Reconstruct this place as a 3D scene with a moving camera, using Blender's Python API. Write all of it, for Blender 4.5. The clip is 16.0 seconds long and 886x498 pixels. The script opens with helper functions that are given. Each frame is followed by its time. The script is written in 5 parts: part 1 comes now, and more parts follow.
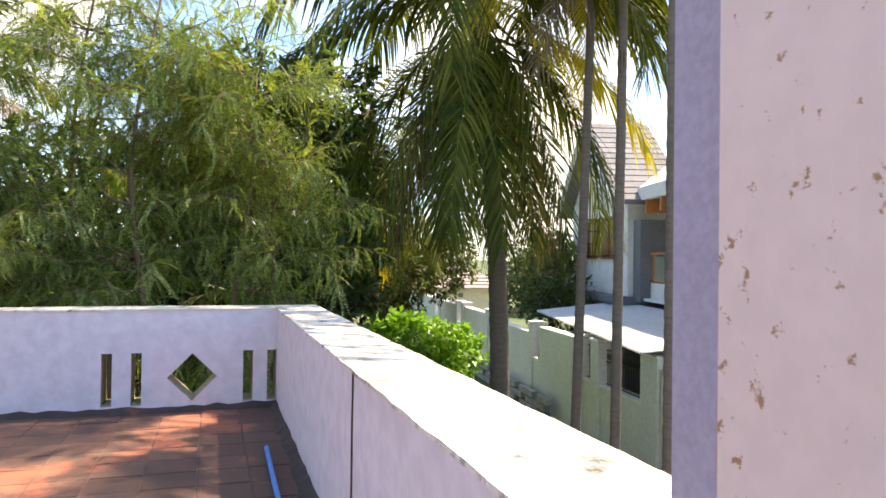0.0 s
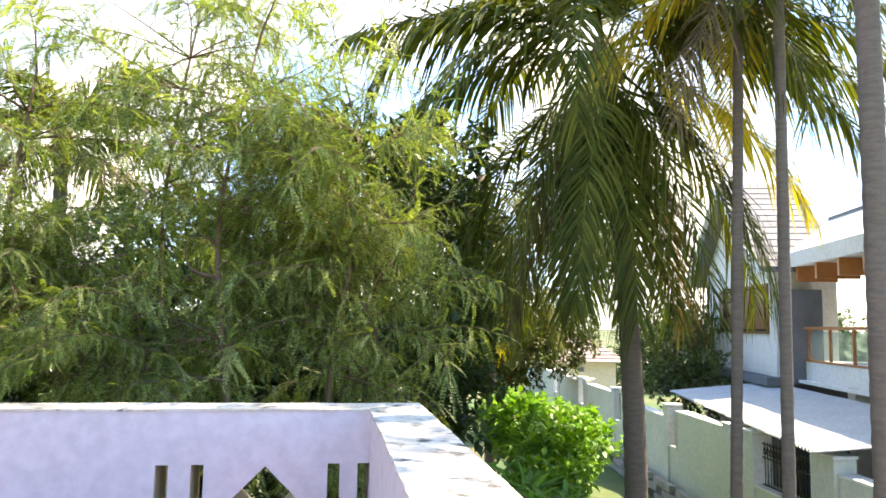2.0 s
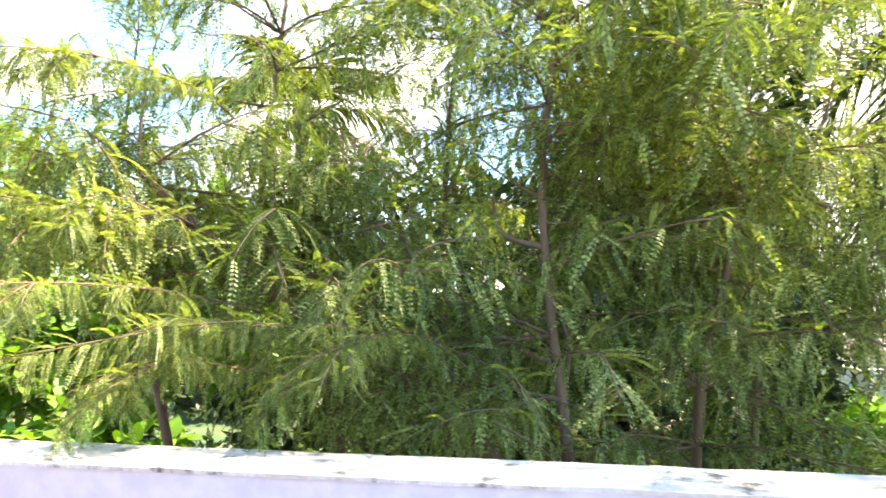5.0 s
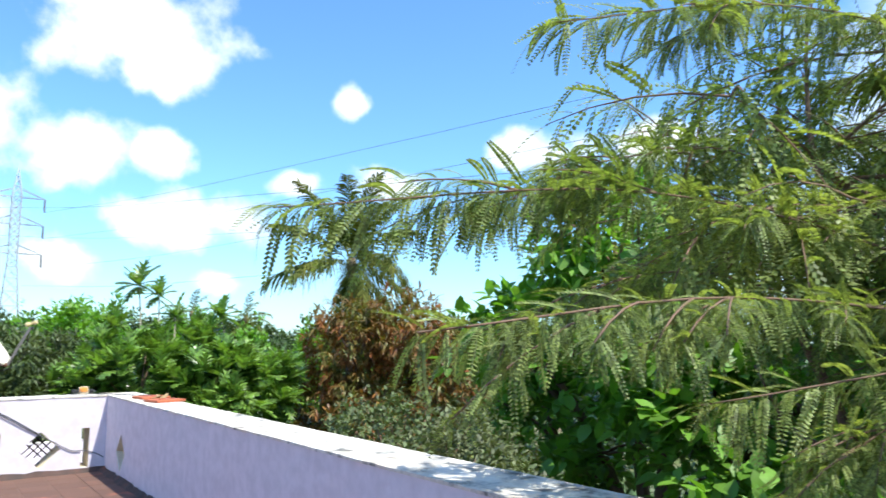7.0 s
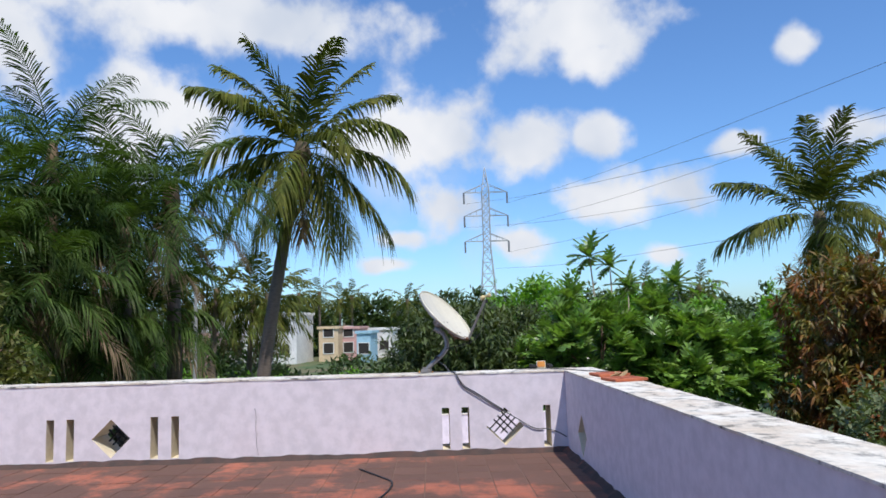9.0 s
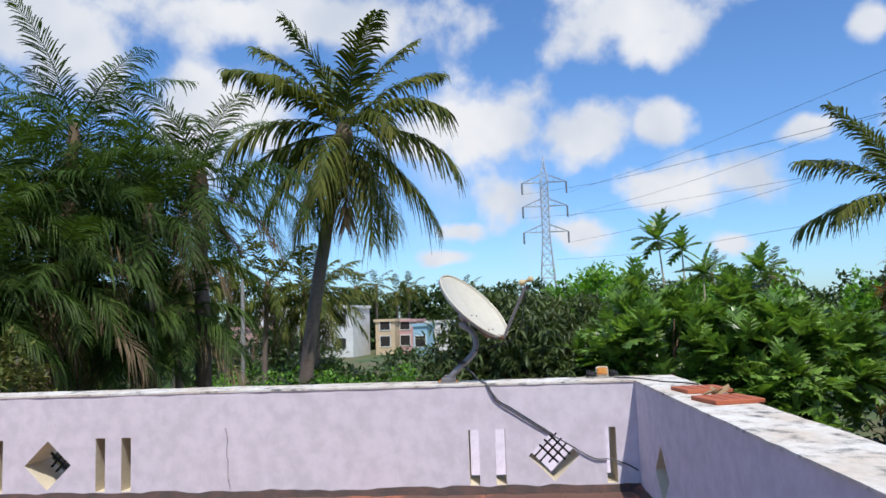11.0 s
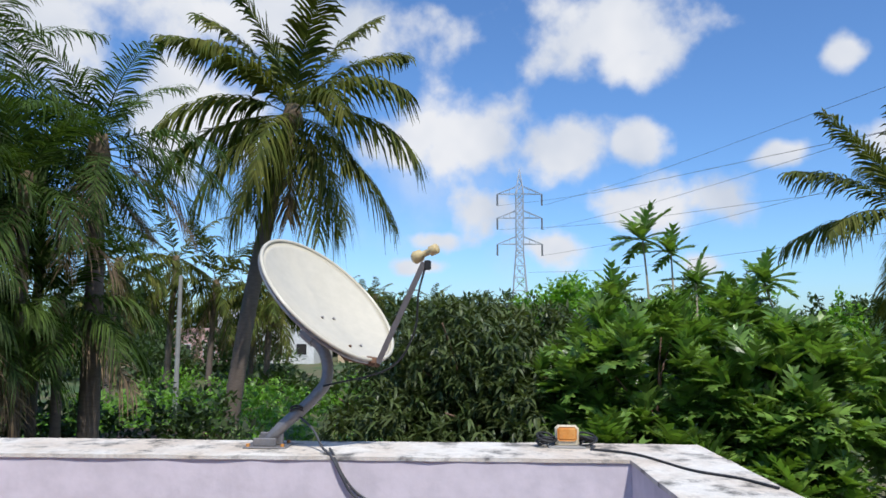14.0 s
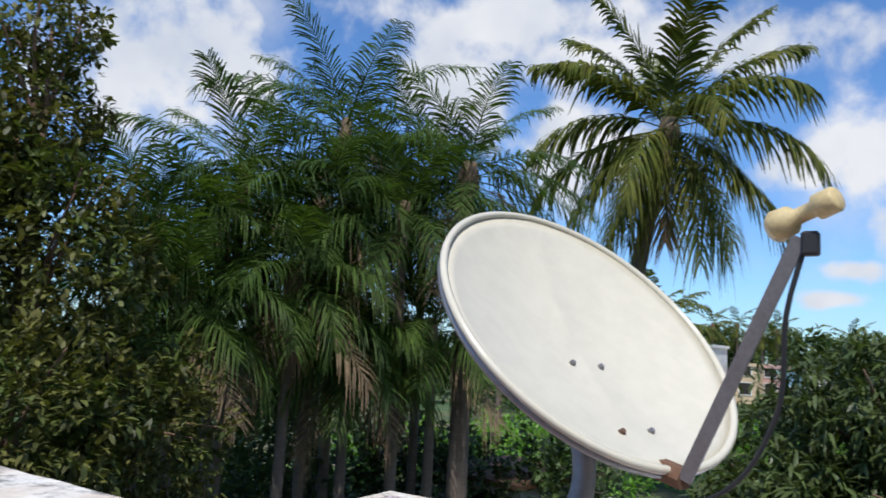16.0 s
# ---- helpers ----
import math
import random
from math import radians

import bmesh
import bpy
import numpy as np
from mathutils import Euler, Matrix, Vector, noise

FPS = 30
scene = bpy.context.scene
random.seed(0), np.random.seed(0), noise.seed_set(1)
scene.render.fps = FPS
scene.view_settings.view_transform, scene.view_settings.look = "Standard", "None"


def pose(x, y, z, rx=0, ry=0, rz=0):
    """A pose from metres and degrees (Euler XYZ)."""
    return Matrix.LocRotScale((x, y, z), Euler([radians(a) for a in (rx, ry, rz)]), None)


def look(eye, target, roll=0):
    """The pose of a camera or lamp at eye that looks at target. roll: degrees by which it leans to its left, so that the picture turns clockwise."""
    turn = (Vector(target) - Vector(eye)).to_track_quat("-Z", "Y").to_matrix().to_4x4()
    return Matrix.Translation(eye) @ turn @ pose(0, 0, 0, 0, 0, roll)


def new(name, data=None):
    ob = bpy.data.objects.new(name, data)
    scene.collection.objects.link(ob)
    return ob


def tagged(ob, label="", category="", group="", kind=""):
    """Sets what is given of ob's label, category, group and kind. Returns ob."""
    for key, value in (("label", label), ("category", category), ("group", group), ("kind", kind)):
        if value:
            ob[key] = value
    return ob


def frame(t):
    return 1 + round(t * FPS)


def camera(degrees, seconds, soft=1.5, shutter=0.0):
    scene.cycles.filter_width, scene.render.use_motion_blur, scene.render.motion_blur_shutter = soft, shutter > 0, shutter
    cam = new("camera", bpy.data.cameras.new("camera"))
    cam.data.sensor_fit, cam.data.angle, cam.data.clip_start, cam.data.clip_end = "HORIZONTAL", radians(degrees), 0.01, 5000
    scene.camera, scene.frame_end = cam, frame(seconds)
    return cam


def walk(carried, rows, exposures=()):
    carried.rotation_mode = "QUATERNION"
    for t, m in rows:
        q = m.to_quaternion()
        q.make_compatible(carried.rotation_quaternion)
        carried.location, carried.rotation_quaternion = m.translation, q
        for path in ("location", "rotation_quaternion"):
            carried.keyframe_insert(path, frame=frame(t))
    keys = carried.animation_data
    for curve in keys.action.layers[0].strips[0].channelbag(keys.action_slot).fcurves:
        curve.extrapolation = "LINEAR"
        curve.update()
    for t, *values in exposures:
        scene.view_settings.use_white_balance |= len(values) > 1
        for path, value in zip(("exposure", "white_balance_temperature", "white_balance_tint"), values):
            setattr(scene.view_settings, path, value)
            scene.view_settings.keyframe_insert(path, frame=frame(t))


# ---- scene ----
cam = camera(63.2, 16.0, soft=1.6, shutter=0.12)
PATH = [
    (0, (-0.189, 1.724, 1.33), (0.422, 3.628, 1.354), 0.7),
    (0.5, (-0.045, 2.129, 1.368), (0.436, 4.069, 1.443), 1.2),
    (1, (0.021, 2.467, 1.413), (0.392, 4.427, 1.555), 2.0),
    (1.5, (0.017, 2.752, 1.431), (0.382, 4.71, 1.616), 1.4),
    (2, (0.083, 3.12, 1.461), (0.381, 5.086, 1.67), 1.0),
    (2.5, (0.056, 3.441, 1.5), (0.211, 5.423, 1.721), 1.6),
    (3, (0.01, 3.795, 1.535), (0.178, 5.778, 1.724), 1.7),
    (3.2, (-0.001, 3.966, 1.538), (0.181, 5.953, 1.678), 1.4),
    (5.5, (-1.39, 5.969, 1.49), (-2.042, 7.852, 1.655), 0.3),
    (6, (-1.605, 6.232, 1.475), (-2.712, 7.883, 1.695), 0.7),
    (6.5, (-1.863, 6.528, 1.448), (-3.222, 7.974, 1.697), 2.1),
    (7, (-1.875, 6.421, 1.438), (-3.485, 7.578, 1.701), -0.3),
    (7.5, (-2.054, 6.559, 1.489), (-3.916, 7.237, 1.763), 0.7),
    (8, (-2.344, 6.637, 1.499), (-4.304, 6.959, 1.73), 0.1),
    (8.5, (-2.791, 6.736, 1.447), (-4.775, 6.858, 1.664), -1.2),
    (10.8, (-5.086, 7.083, 1.391), (-7.075, 6.99, 1.578), -1.9),
    (11, (-5.274, 7.13, 1.421), (-7.261, 7.001, 1.61), -1.9),
    (11.5, (-5.678, 7.169, 1.416), (-7.67, 7.099, 1.58), -0.7),
    (12, (-6.158, 7.22, 1.399), (-8.148, 7.323, 1.57), -1.9),
    (12.5, (-6.636, 7.283, 1.417), (-8.628, 7.243, 1.596), -1.0),
    (13, (-7.186, 7.369, 1.409), (-9.176, 7.44, 1.591), -1.1),
    (13.5, (-7.691, 7.504, 1.413), (-9.679, 7.453, 1.627), -0.5),
    (14, (-8.295, 7.587, 1.391), (-10.283, 7.53, 1.605), 0.3),
    (14.5, (-8.751, 7.699, 1.385), (-10.737, 7.611, 1.601), 0.7),
    (15, (-9.265, 7.69, 1.391), (-11.234, 7.4, 1.591), 1.1),
    (15.5, (-9.694, 7.623, 1.415), (-11.577, 6.997, 1.666), 1.4),
    (16, (-10.027, 7.547, 1.449), (-11.705, 6.491, 1.716), 3.2),
]
walk(cam, [(t, look(eye, target, roll)) for t, eye, target, roll in PATH],
     exposures=[(0.0, 1.55, 9000, 14), (1.5, 1.9, 8600, 12), (3.0, 2.15, 8600, 12), (5.5, 2.5, 8500, 10), (6.0, 2.1, 7200, 4), (6.5, 1.4, 6700, 4), (7.0, 0.85, 6400, 4), (7.5, 0.3, 6300, 8),
                (8.0, 0.0, 6350, 11), (16.0, -0.1, 6300, 11)])

# ---- world, sun ----
world = bpy.data.worlds.new("sky")
scene.world = world
world.use_nodes = True
SUN_FROM = Vector((0.80, 0.27, 1.4)).normalized()


def build_world():
    nt = world.node_tree
    nt.nodes.clear()
    N, L = nt.nodes.new, nt.links.new

    def math_node(op, a, b=None, c=None):
        n = N("ShaderNodeMath")
        n.operation = op
        for i, v in enumerate((a, b, c)):
            if v is None:
                continue
            if isinstance(v, (int, float)):
                n.inputs[i].default_value = v
            else:
                L(v, n.inputs[i])
        return n.outputs[0]

    out = N("ShaderNodeOutputWorld")
    sky = N("ShaderNodeTexSky")
    sky.sky_type, sky.sun_disc = "NISHITA", False
    sky.sun_elevation = math.asin(SUN_FROM.z)
    sky.sun_rotation = math.atan2(SUN_FROM.x, SUN_FROM.y)
    sky.air_density, sky.dust_density, sky.ozone_density = 1.0, 0.6, 2.0
    tc = N("ShaderNodeTexCoord")
    sep = N("ShaderNodeSeparateXYZ")
    L(tc.outputs["Generated"], sep.inputs[0])
    noise_a = N("ShaderNodeTexNoise")
    noise_a.inputs["Scale"].default_value, noise_a.inputs["Detail"].default_value = 15.0, 7.0
    noise_a.inputs["Roughness"].default_value = 0.52
    L(tc.outputs["Generated"], noise_a.inputs["Vector"])
    noise_b = N("ShaderNodeTexNoise")
    noise_b.inputs["Scale"].default_value, noise_b.inputs["Detail"].default_value = 2.6, 8.0
    L(tc.outputs["Generated"], noise_b.inputs["Vector"])
    # azimuth measured from west, to the north
    az = math_node("ARCTAN2", sep.outputs[1], math_node("MULTIPLY", sep.outputs[0], -1.0))
    el = math_node("ARCSINE", sep.outputs[2])
    # cumulus banks: azimuth, elevation, half width, half height (radians)
    near = None
    for a0, e0, ra, re in CLOUDS:
        da = math_node("DIVIDE", math_node("SUBTRACT", az, a0), ra)
        de = math_node("DIVIDE", math_node("SUBTRACT", el, e0), re)
        r = math_node("SQRT", math_node("ADD", math_node("MULTIPLY", da, da), math_node("MULTIPLY", de, de)))
        near = r if near is None else math_node("SMOOTH_MIN", near, r, 0.25)
    edge = math_node("ADD", near, math_node("MULTIPLY", math_node("SUBTRACT", noise_a.outputs[0], 0.5), 3.1))
    cum = N("ShaderNodeMapRange")
    cum.interpolation_type = "SMOOTHSTEP"
    cum.inputs["From Min"].default_value, cum.inputs["From Max"].default_value = 1.6, 0.55
    L(edge, cum.inputs["Value"])
    # broken cloud over the rest of the sky, thicker to the north-east
    side = N("ShaderNodeMapRange")
    side.inputs["From Min"].default_value, side.inputs["From Max"].default_value = 0.6, 1.5
    side.inputs["To Min"].default_value, side.inputs["To Max"].default_value = -0.12, 0.12
    L(az, side.inputs["Value"])
    veil = N("ShaderNodeMapRange")
    veil.interpolation_type = "SMOOTHSTEP"
    veil.inputs["From Min"].default_value, veil.inputs["From Max"].default_value = 0.5, 0.72
    L(math_node("ADD", noise_b.outputs[0], side.outputs[0]), veil.inputs["Value"])
    cover = math_node("MAXIMUM", cum.outputs[0], veil.outputs[0])
    shade = N("ShaderNodeMapRange")
    shade.inputs["From Min"].default_value, shade.inputs["From Max"].default_value = 0.35, 0.7
    noise_c = N("ShaderNodeTexNoise")
    noise_c.inputs["Scale"].default_value, noise_c.inputs["Detail"].default_value = 8.0, 3.0
    L(tc.outputs["Generated"], noise_c.inputs["Vector"])
    L(noise_c.outputs[0], shade.inputs["Value"])
    col = N("ShaderNodeMix")
    col.data_type = "RGBA"
    col.inputs["A"].default_value, col.inputs["B"].default_value = (0.97, 0.98, 1.0, 1), (0.70, 0.76, 0.86, 1)
    L(shade.outputs[0], col.inputs["Factor"])
    bg_sky, bg_cloud, mix = N("ShaderNodeBackground"), N("ShaderNodeBackground"), N("ShaderNodeMixShader")
    bg_sky.inputs["Strength"].default_value = SKY
    bg_cloud.inputs["Strength"].default_value = CLOUD
    tint = N("ShaderNodeMix")
    tint.data_type, tint.blend_type = "RGBA", "MULTIPLY"
    tint.inputs["Factor"].default_value = 1.0
    tint.inputs["B"].default_value = (0.66, 0.92, 1.2, 1)
    L(sky.outputs[0], tint.inputs["A"])
    L(tint.outputs["Result"], bg_sky.inputs["Color"])
    L(col.outputs["Result"], bg_cloud.inputs["Color"])
    L(cover, mix.inputs[0])
    L(bg_sky.outputs[0], mix.inputs[1])
    L(bg_cloud.outputs[0], mix.inputs[2])
    L(mix.outputs[0], out.inputs[0])


SKY, CLOUD = 0.15, 0.93
CLOUDS = [
    (-0.54, 0.347, 0.075, 0.052), (-0.366, 0.275, 0.098, 0.056), (-0.007, 0.253, 0.088, 0.055), (-0.08, 0.24, 0.05, 0.036), (0.138, 0.243, 0.068, 0.038),
    (0.236, 0.245, 0.034, 0.026), (0.025, 0.166, 0.042, 0.034), (0.265, 0.166, 0.085, 0.03), (0.135, 0.108, 0.033, 0.021), (-0.04, 0.118, 0.027, 0.012),
    (0.21, 0.385, 0.10, 0.045), (0.225, 0.35, 0.055, 0.026), (0.49, 0.33, 0.024, 0.019), (0.416, 0.217, 0.03, 0.012), (-0.065, 0.082, 0.027, 0.009),
    (0.318, 0.082, 0.027, 0.013), (-0.343, 0.40, 0.24, 0.035), (-0.951, 0.335, 0.11, 0.08), (-0.9, 0.39, 0.06, 0.047), (-0.547, 0.367, 0.075, 0.037),
    (-0.5, 0.441, 0.155, 0.04), (0.556, 0.22, 0.045, 0.019), (0.756, 0.259, 0.06, 0.022), (0.933, 0.27, 0.05, 0.024),
]
build_world()
sun = new("sun", bpy.data.lights.new("sun", "SUN"))
sun.data.energy, sun.data.angle, sun.data.color = 4.2, radians(0.6), (1.0, 0.96, 0.89)
sun.matrix_world = look(SUN_FROM * 60, (0, 0, 0))


# ---- materials ----
def material(name, base, rough=0.8, metal=0.0, second=None, scale=8.0, amount=0.5, third=None, third_scale=1.5, third_cut=(0.55, 0.7),
             bump=0.0, bump_scale=60.0, per_object=0.0, per_island=0.0, through_light=0.0, stretch=(1, 1, 1), spec=0.5, grain_amount=0.08):
    """A procedural surface: a base colour with grain, a second colour in broad patches, wear, bump, and light let through thin leaves."""
    mat = bpy.data.materials.new(name)
    mat.use_nodes = True
    nt = mat.node_tree
    N, L = nt.nodes.new, nt.links.new
    bsdf, out = nt.nodes["Principled BSDF"], nt.nodes["Material Output"]
    bsdf.inputs["Roughness"].default_value, bsdf.inputs["Metallic"].default_value = rough, metal
    bsdf.inputs["Specular IOR Level"].default_value = spec
    tc, mp = N("ShaderNodeTexCoord"), N("ShaderNodeMapping")
    mp.inputs["Scale"].default_value = stretch
    geo = N("ShaderNodeNewGeometry")
    L(geo.outputs["Position"], mp.inputs["Vector"])

    def tex(sc, detail=6.0, rough_=0.6):
        n = N("ShaderNodeTexNoise")
        n.inputs["Scale"].default_value, n.inputs["Detail"].default_value, n.inputs["Roughness"].default_value = sc, detail, rough_
        L(mp.outputs[0], n.inputs["Vector"])
        return n.outputs[0]

    def blend(fac, a, b, mode="MIX"):
        n = N("ShaderNodeMix")
        n.data_type, n.blend_type = "RGBA", mode
        for key, v in (("Factor", fac), ("A", a), ("B", b)):
            if isinstance(v, (tuple, list)):
                n.inputs[key].default_value = (*v, 1)
            elif isinstance(v, (int, float)):
                n.inputs[key].default_value = v
            else:
                L(v, n.inputs[key])
        return n.outputs["Result"]

    def ranged(v, lo, hi, a=0.0, b=1.0):
        n = N("ShaderNodeMapRange")
        n.interpolation_type = "SMOOTHSTEP"
        for key, x in (("From Min", lo), ("From Max", hi), ("To Min", a), ("To Max", b)):
            n.inputs[key].default_value = x
        L(v, n.inputs["Value"])
        return n.outputs[0]

    colour = blend(ranged(tex(scale), 0.35, 0.65, 0.0, amount), base, second or tuple(c * 0.75 for c in base))
    if third:
        colour = blend(ranged(tex(third_scale, 9.0, 0.68), *third_cut), colour, third)
    grain = ranged(tex(scale * 9, 3.0), 0.3, 0.7, 1 - grain_amount, 1 + grain_amount)
    value = grain
    if per_object or per_island:
        if per_object:
            info = N("ShaderNodeObjectInfo")
            rnd, amt = info.outputs["Random"], per_object
        else:
            rnd, amt = geo.outputs["Random Per Island"], per_island
        m = N("ShaderNodeMath")
        m.operation = "MULTIPLY"
        L(ranged(rnd, 0.0, 1.0, 1 - amt, 1 + amt), m.inputs[0])
        L(grain, m.inputs[1])
        value = m.outputs[0]
    hsv = N("ShaderNodeHueSaturation")
    L(value, hsv.inputs["Value"])
    L(colour, hsv.inputs["Color"])
    colour = hsv.outputs[0]
    L(colour, bsdf.inputs["Base Color"])
    if bump:
        b = N("ShaderNodeBump")
        b.inputs["Strength"].default_value, b.inputs["Distance"].default_value = bump, 0.01
        L(tex(bump_scale, 4.0), b.inputs["Height"])
        L(b.outputs[0], bsdf.inputs["Normal"])
    if through_light:
        tr, mx = N("ShaderNodeBsdfTranslucent"), N("ShaderNodeMixShader")
        warm = N("ShaderNodeMix")
        warm.data_type, warm.blend_type = "RGBA", "MULTIPLY"
        warm.inputs["Factor"].default_value = 1.0
        warm.inputs["B"].default_value = (1.5, 1.6, 0.6, 1)
        L(colour, warm.inputs["A"])
        L(warm.outputs["Result"], tr.inputs["Color"])
        mx.inputs[0].default_value = through_light
        L(bsdf.outputs[0], mx.inputs[1])
        L(tr.outputs[0], mx.inputs[2])
        L(mx.outputs[0], out.inputs["Surface"])
    return mat


M = {}
M["plaster"] = material("lavender_plaster", (0.685, 0.612, 0.645), 0.9, second=(0.65, 0.575, 0.60), scale=0.9, amount=0.2,
                        third=(0.46, 0.42, 0.42), third_scale=1.3, third_cut=(0.66, 1.0), bump=0.10, bump_scale=45, stretch=(1, 1, 1.0))
M["coping"] = material("weathered_white_coping", (0.75, 0.71, 0.64), 0.92, second=(0.58, 0.47, 0.36), scale=3.0, amount=0.7,
                       third=(0.10, 0.095, 0.085), third_scale=6.5, third_cut=(0.495, 0.68), bump=0.5, bump_scale=70)
M["reveal"] = material("cream_reveal", (0.70, 0.62, 0.47), 0.9, second=(0.6, 0.5, 0.36), bump=0.2)
M["mould"] = material("black_mould_mortar", (0.055, 0.04, 0.035), 0.95, second=(0.12, 0.06, 0.045), scale=6, third=(0.30, 0.09, 0.05), third_scale=3.0,
                      third_cut=(0.6, 0.72), bump=0.6, bump_scale=40)
M["tile"] = material("terracotta_floor_tile", (0.40, 0.125, 0.07), 0.85, second=(0.30, 0.10, 0.06), scale=7, third=(0.13, 0.065, 0.045), third_scale=1.1,
                     third_cut=(0.37, 0.50), bump=0.3, bump_scale=60, per_object=0.10)
M["joint"] = material("mortar_joint", (0.19, 0.11, 0.08), 0.95, second=(0.12, 0.08, 0.06), scale=3)
M["ground"] = material("scrub_ground", (0.10, 0.13, 0.04), 0.95, second=(0.16, 0.12, 0.07), scale=0.3, amount=1.0, third=(0.05, 0.10, 0.03),
                       third_scale=0.12, third_cut=(0.4, 0.6), bump=0.5, bump_scale=5)
M["bark"] = material("grey_brown_bark", (0.22, 0.135, 0.09), 0.95, second=(0.12, 0.07, 0.05), scale=9, bump=0.9, bump_scale=30, stretch=(1, 1, 0.3))
M["pale_shoot"] = material("pale_shoot_bark", (0.36, 0.32, 0.24), 0.9, second=(0.26, 0.22, 0.16), scale=12)
M["palm_bark"] = material("ringed_palm_bark", (0.18, 0.14, 0.115), 0.95, second=(0.10, 0.075, 0.06), scale=10, bump=0.8, bump_scale=22, stretch=(0.5, 0.5, 2.2))
M["feather"] = material("feathery_leaf", (0.16, 0.21, 0.064), 0.5, second=(0.255, 0.295, 0.10), scale=1.2, amount=1.0, per_island=0.45, through_light=0.40, spec=0.4)
M["palm_leaf"] = material("coconut_leaflet", (0.060, 0.084, 0.015), 0.62, second=(0.13, 0.13, 0.024), scale=1.0, amount=0.9, per_island=0.4, through_light=0.22, spec=0.15)
M["palm_yellow"] = material("yellow_leaflet", (0.55, 0.40, 0.03), 0.5, second=(0.40, 0.34, 0.05), scale=1.0, amount=0.9, per_island=0.25, through_light=0.35)
M["palm_dry"] = material("dry_leaflet", (0.20, 0.14, 0.08), 0.8, second=(0.14, 0.09, 0.05), scale=2.0, per_island=0.3, through_light=0.15)
M["areca_leaf"] = material("areca_leaflet", (0.040, 0.075, 0.016), 0.55, second=(0.075, 0.12, 0.024), scale=0.8, amount=0.9, per_island=0.4, through_light=0.28, spec=0.18)
M["mango_leaf"] = material("mango_leaf", (0.058, 0.088, 0.026), 0.42, second=(0.105, 0.13, 0.045), scale=0.9, amount=0.9, per_island=0.35, through_light=0.2, spec=0.35)
M["red_leaf"] = material("flushing_red_leaf", (0.25, 0.08, 0.025), 0.5, second=(0.15, 0.16, 0.035), scale=1.5, amount=1.0, per_island=0.3, through_light=0.25)
M["bread_leaf"] = material("breadfruit_leaf", (0.10, 0.19, 0.035), 0.32, second=(0.19, 0.30, 0.06), scale=1.6, amount=1.0, per_island=0.45, through_light=0.28)
M["bright_leaf"] = material("bright_green_leaf", (0.13, 0.28, 0.03), 0.45, second=(0.18, 0.33, 0.05), scale=1.0, amount=0.9, per_island=0.3, through_light=0.35)
M["shrub_leaf"] = material("garden_shrub_leaf", (0.075, 0.17, 0.025), 0.4, second=(0.15, 0.28, 0.04), scale=2.0, amount=1.0, per_island=0.4, through_light=0.3)
M["scrub_leaf"] = material("scrub_leaf", (0.10, 0.14, 0.05), 0.6, second=(0.14, 0.15, 0.07), scale=1.0, amount=0.9, per_island=0.35, through_light=0.2)
M["olive_leaf"] = material("olive_tree_leaf", (0.065, 0.095, 0.022), 0.5, second=(0.13, 0.12, 0.035), scale=1.1, amount=0.9, per_island=0.5, through_light=0.22, spec=0.3)
M["dark_leaf"] = material("dark_tree_leaf", (0.042, 0.075, 0.02), 0.5, second=(0.07, 0.11, 0.03), scale=0.5, amount=0.9, per_island=0.4, through_light=0.2)
M["white_wall"] = material("white_house_paint", (0.78, 0.78, 0.76), 0.85, second=(0.70, 0.70, 0.68), scale=1.2, third=(0.5, 0.5, 0.48), third_scale=0.8, third_cut=(0.66, 0.85))
M["green_wall"] = material("pale_green_compound_paint", (0.62, 0.65, 0.57), 0.9, second=(0.54, 0.57, 0.49), scale=1.1, third=(0.20, 0.21, 0.18), third_scale=0.9,
                           third_cut=(0.62, 0.82), bump=0.2)
M["beige_wall"] = material("beige_veranda_wall", (0.66, 0.60, 0.50), 0.85, second=(0.60, 0.55, 0.46), scale=1.0)
M["grey_paint"] = material("grey_paint", (0.16, 0.17, 0.19), 0.8, second=(0.12, 0.13, 0.14), scale=1.5)
M["teak"] = material("brown_teak_wood", (0.20, 0.075, 0.035), 0.45, second=(0.13, 0.045, 0.02), scale=6, stretch=(1, 1, 0.2))
M["orange_wood"] = material("orange_varnished_wood", (0.46, 0.18, 0.06), 0.4, second=(0.36, 0.13, 0.04), scale=6)
M["shingle"] = material("grey_roof_shingle", (0.22, 0.21, 0.21), 0.9, second=(0.15, 0.145, 0.15), scale=4, per_object=0.1, bump=0.4)
M["clay_roof"] = material("weathered_clay_roof_tile", (0.42, 0.30, 0.25), 0.9, second=(0.50, 0.40, 0.35), scale=3, per_object=0.12)
M["sheet"] = material("corrugated_cement_sheet", (0.62, 0.64, 0.66), 0.7, second=(0.50, 0.53, 0.56), scale=1.5)
M["iron"] = material("dark_painted_iron", (0.03, 0.025, 0.022), 0.5, metal=0.6)
M["grey_steel"] = material("galvanised_grey_steel", (0.25, 0.24, 0.24), 0.5, metal=0.5, second=(0.18, 0.16, 0.15), scale=12, third=(0.20, 0.09, 0.05),
                           third_scale=9, third_cut=(0.66, 0.8))
M["rusty_steel"] = material("rusty_brown_steel", (0.15, 0.085, 0.055), 0.8, metal=0.3, second=(0.24, 0.12, 0.06), scale=14, bump=0.3)
M["tower_steel"] = material("far_galvanised_steel", (0.42, 0.45, 0.50), 0.6, metal=0.3)
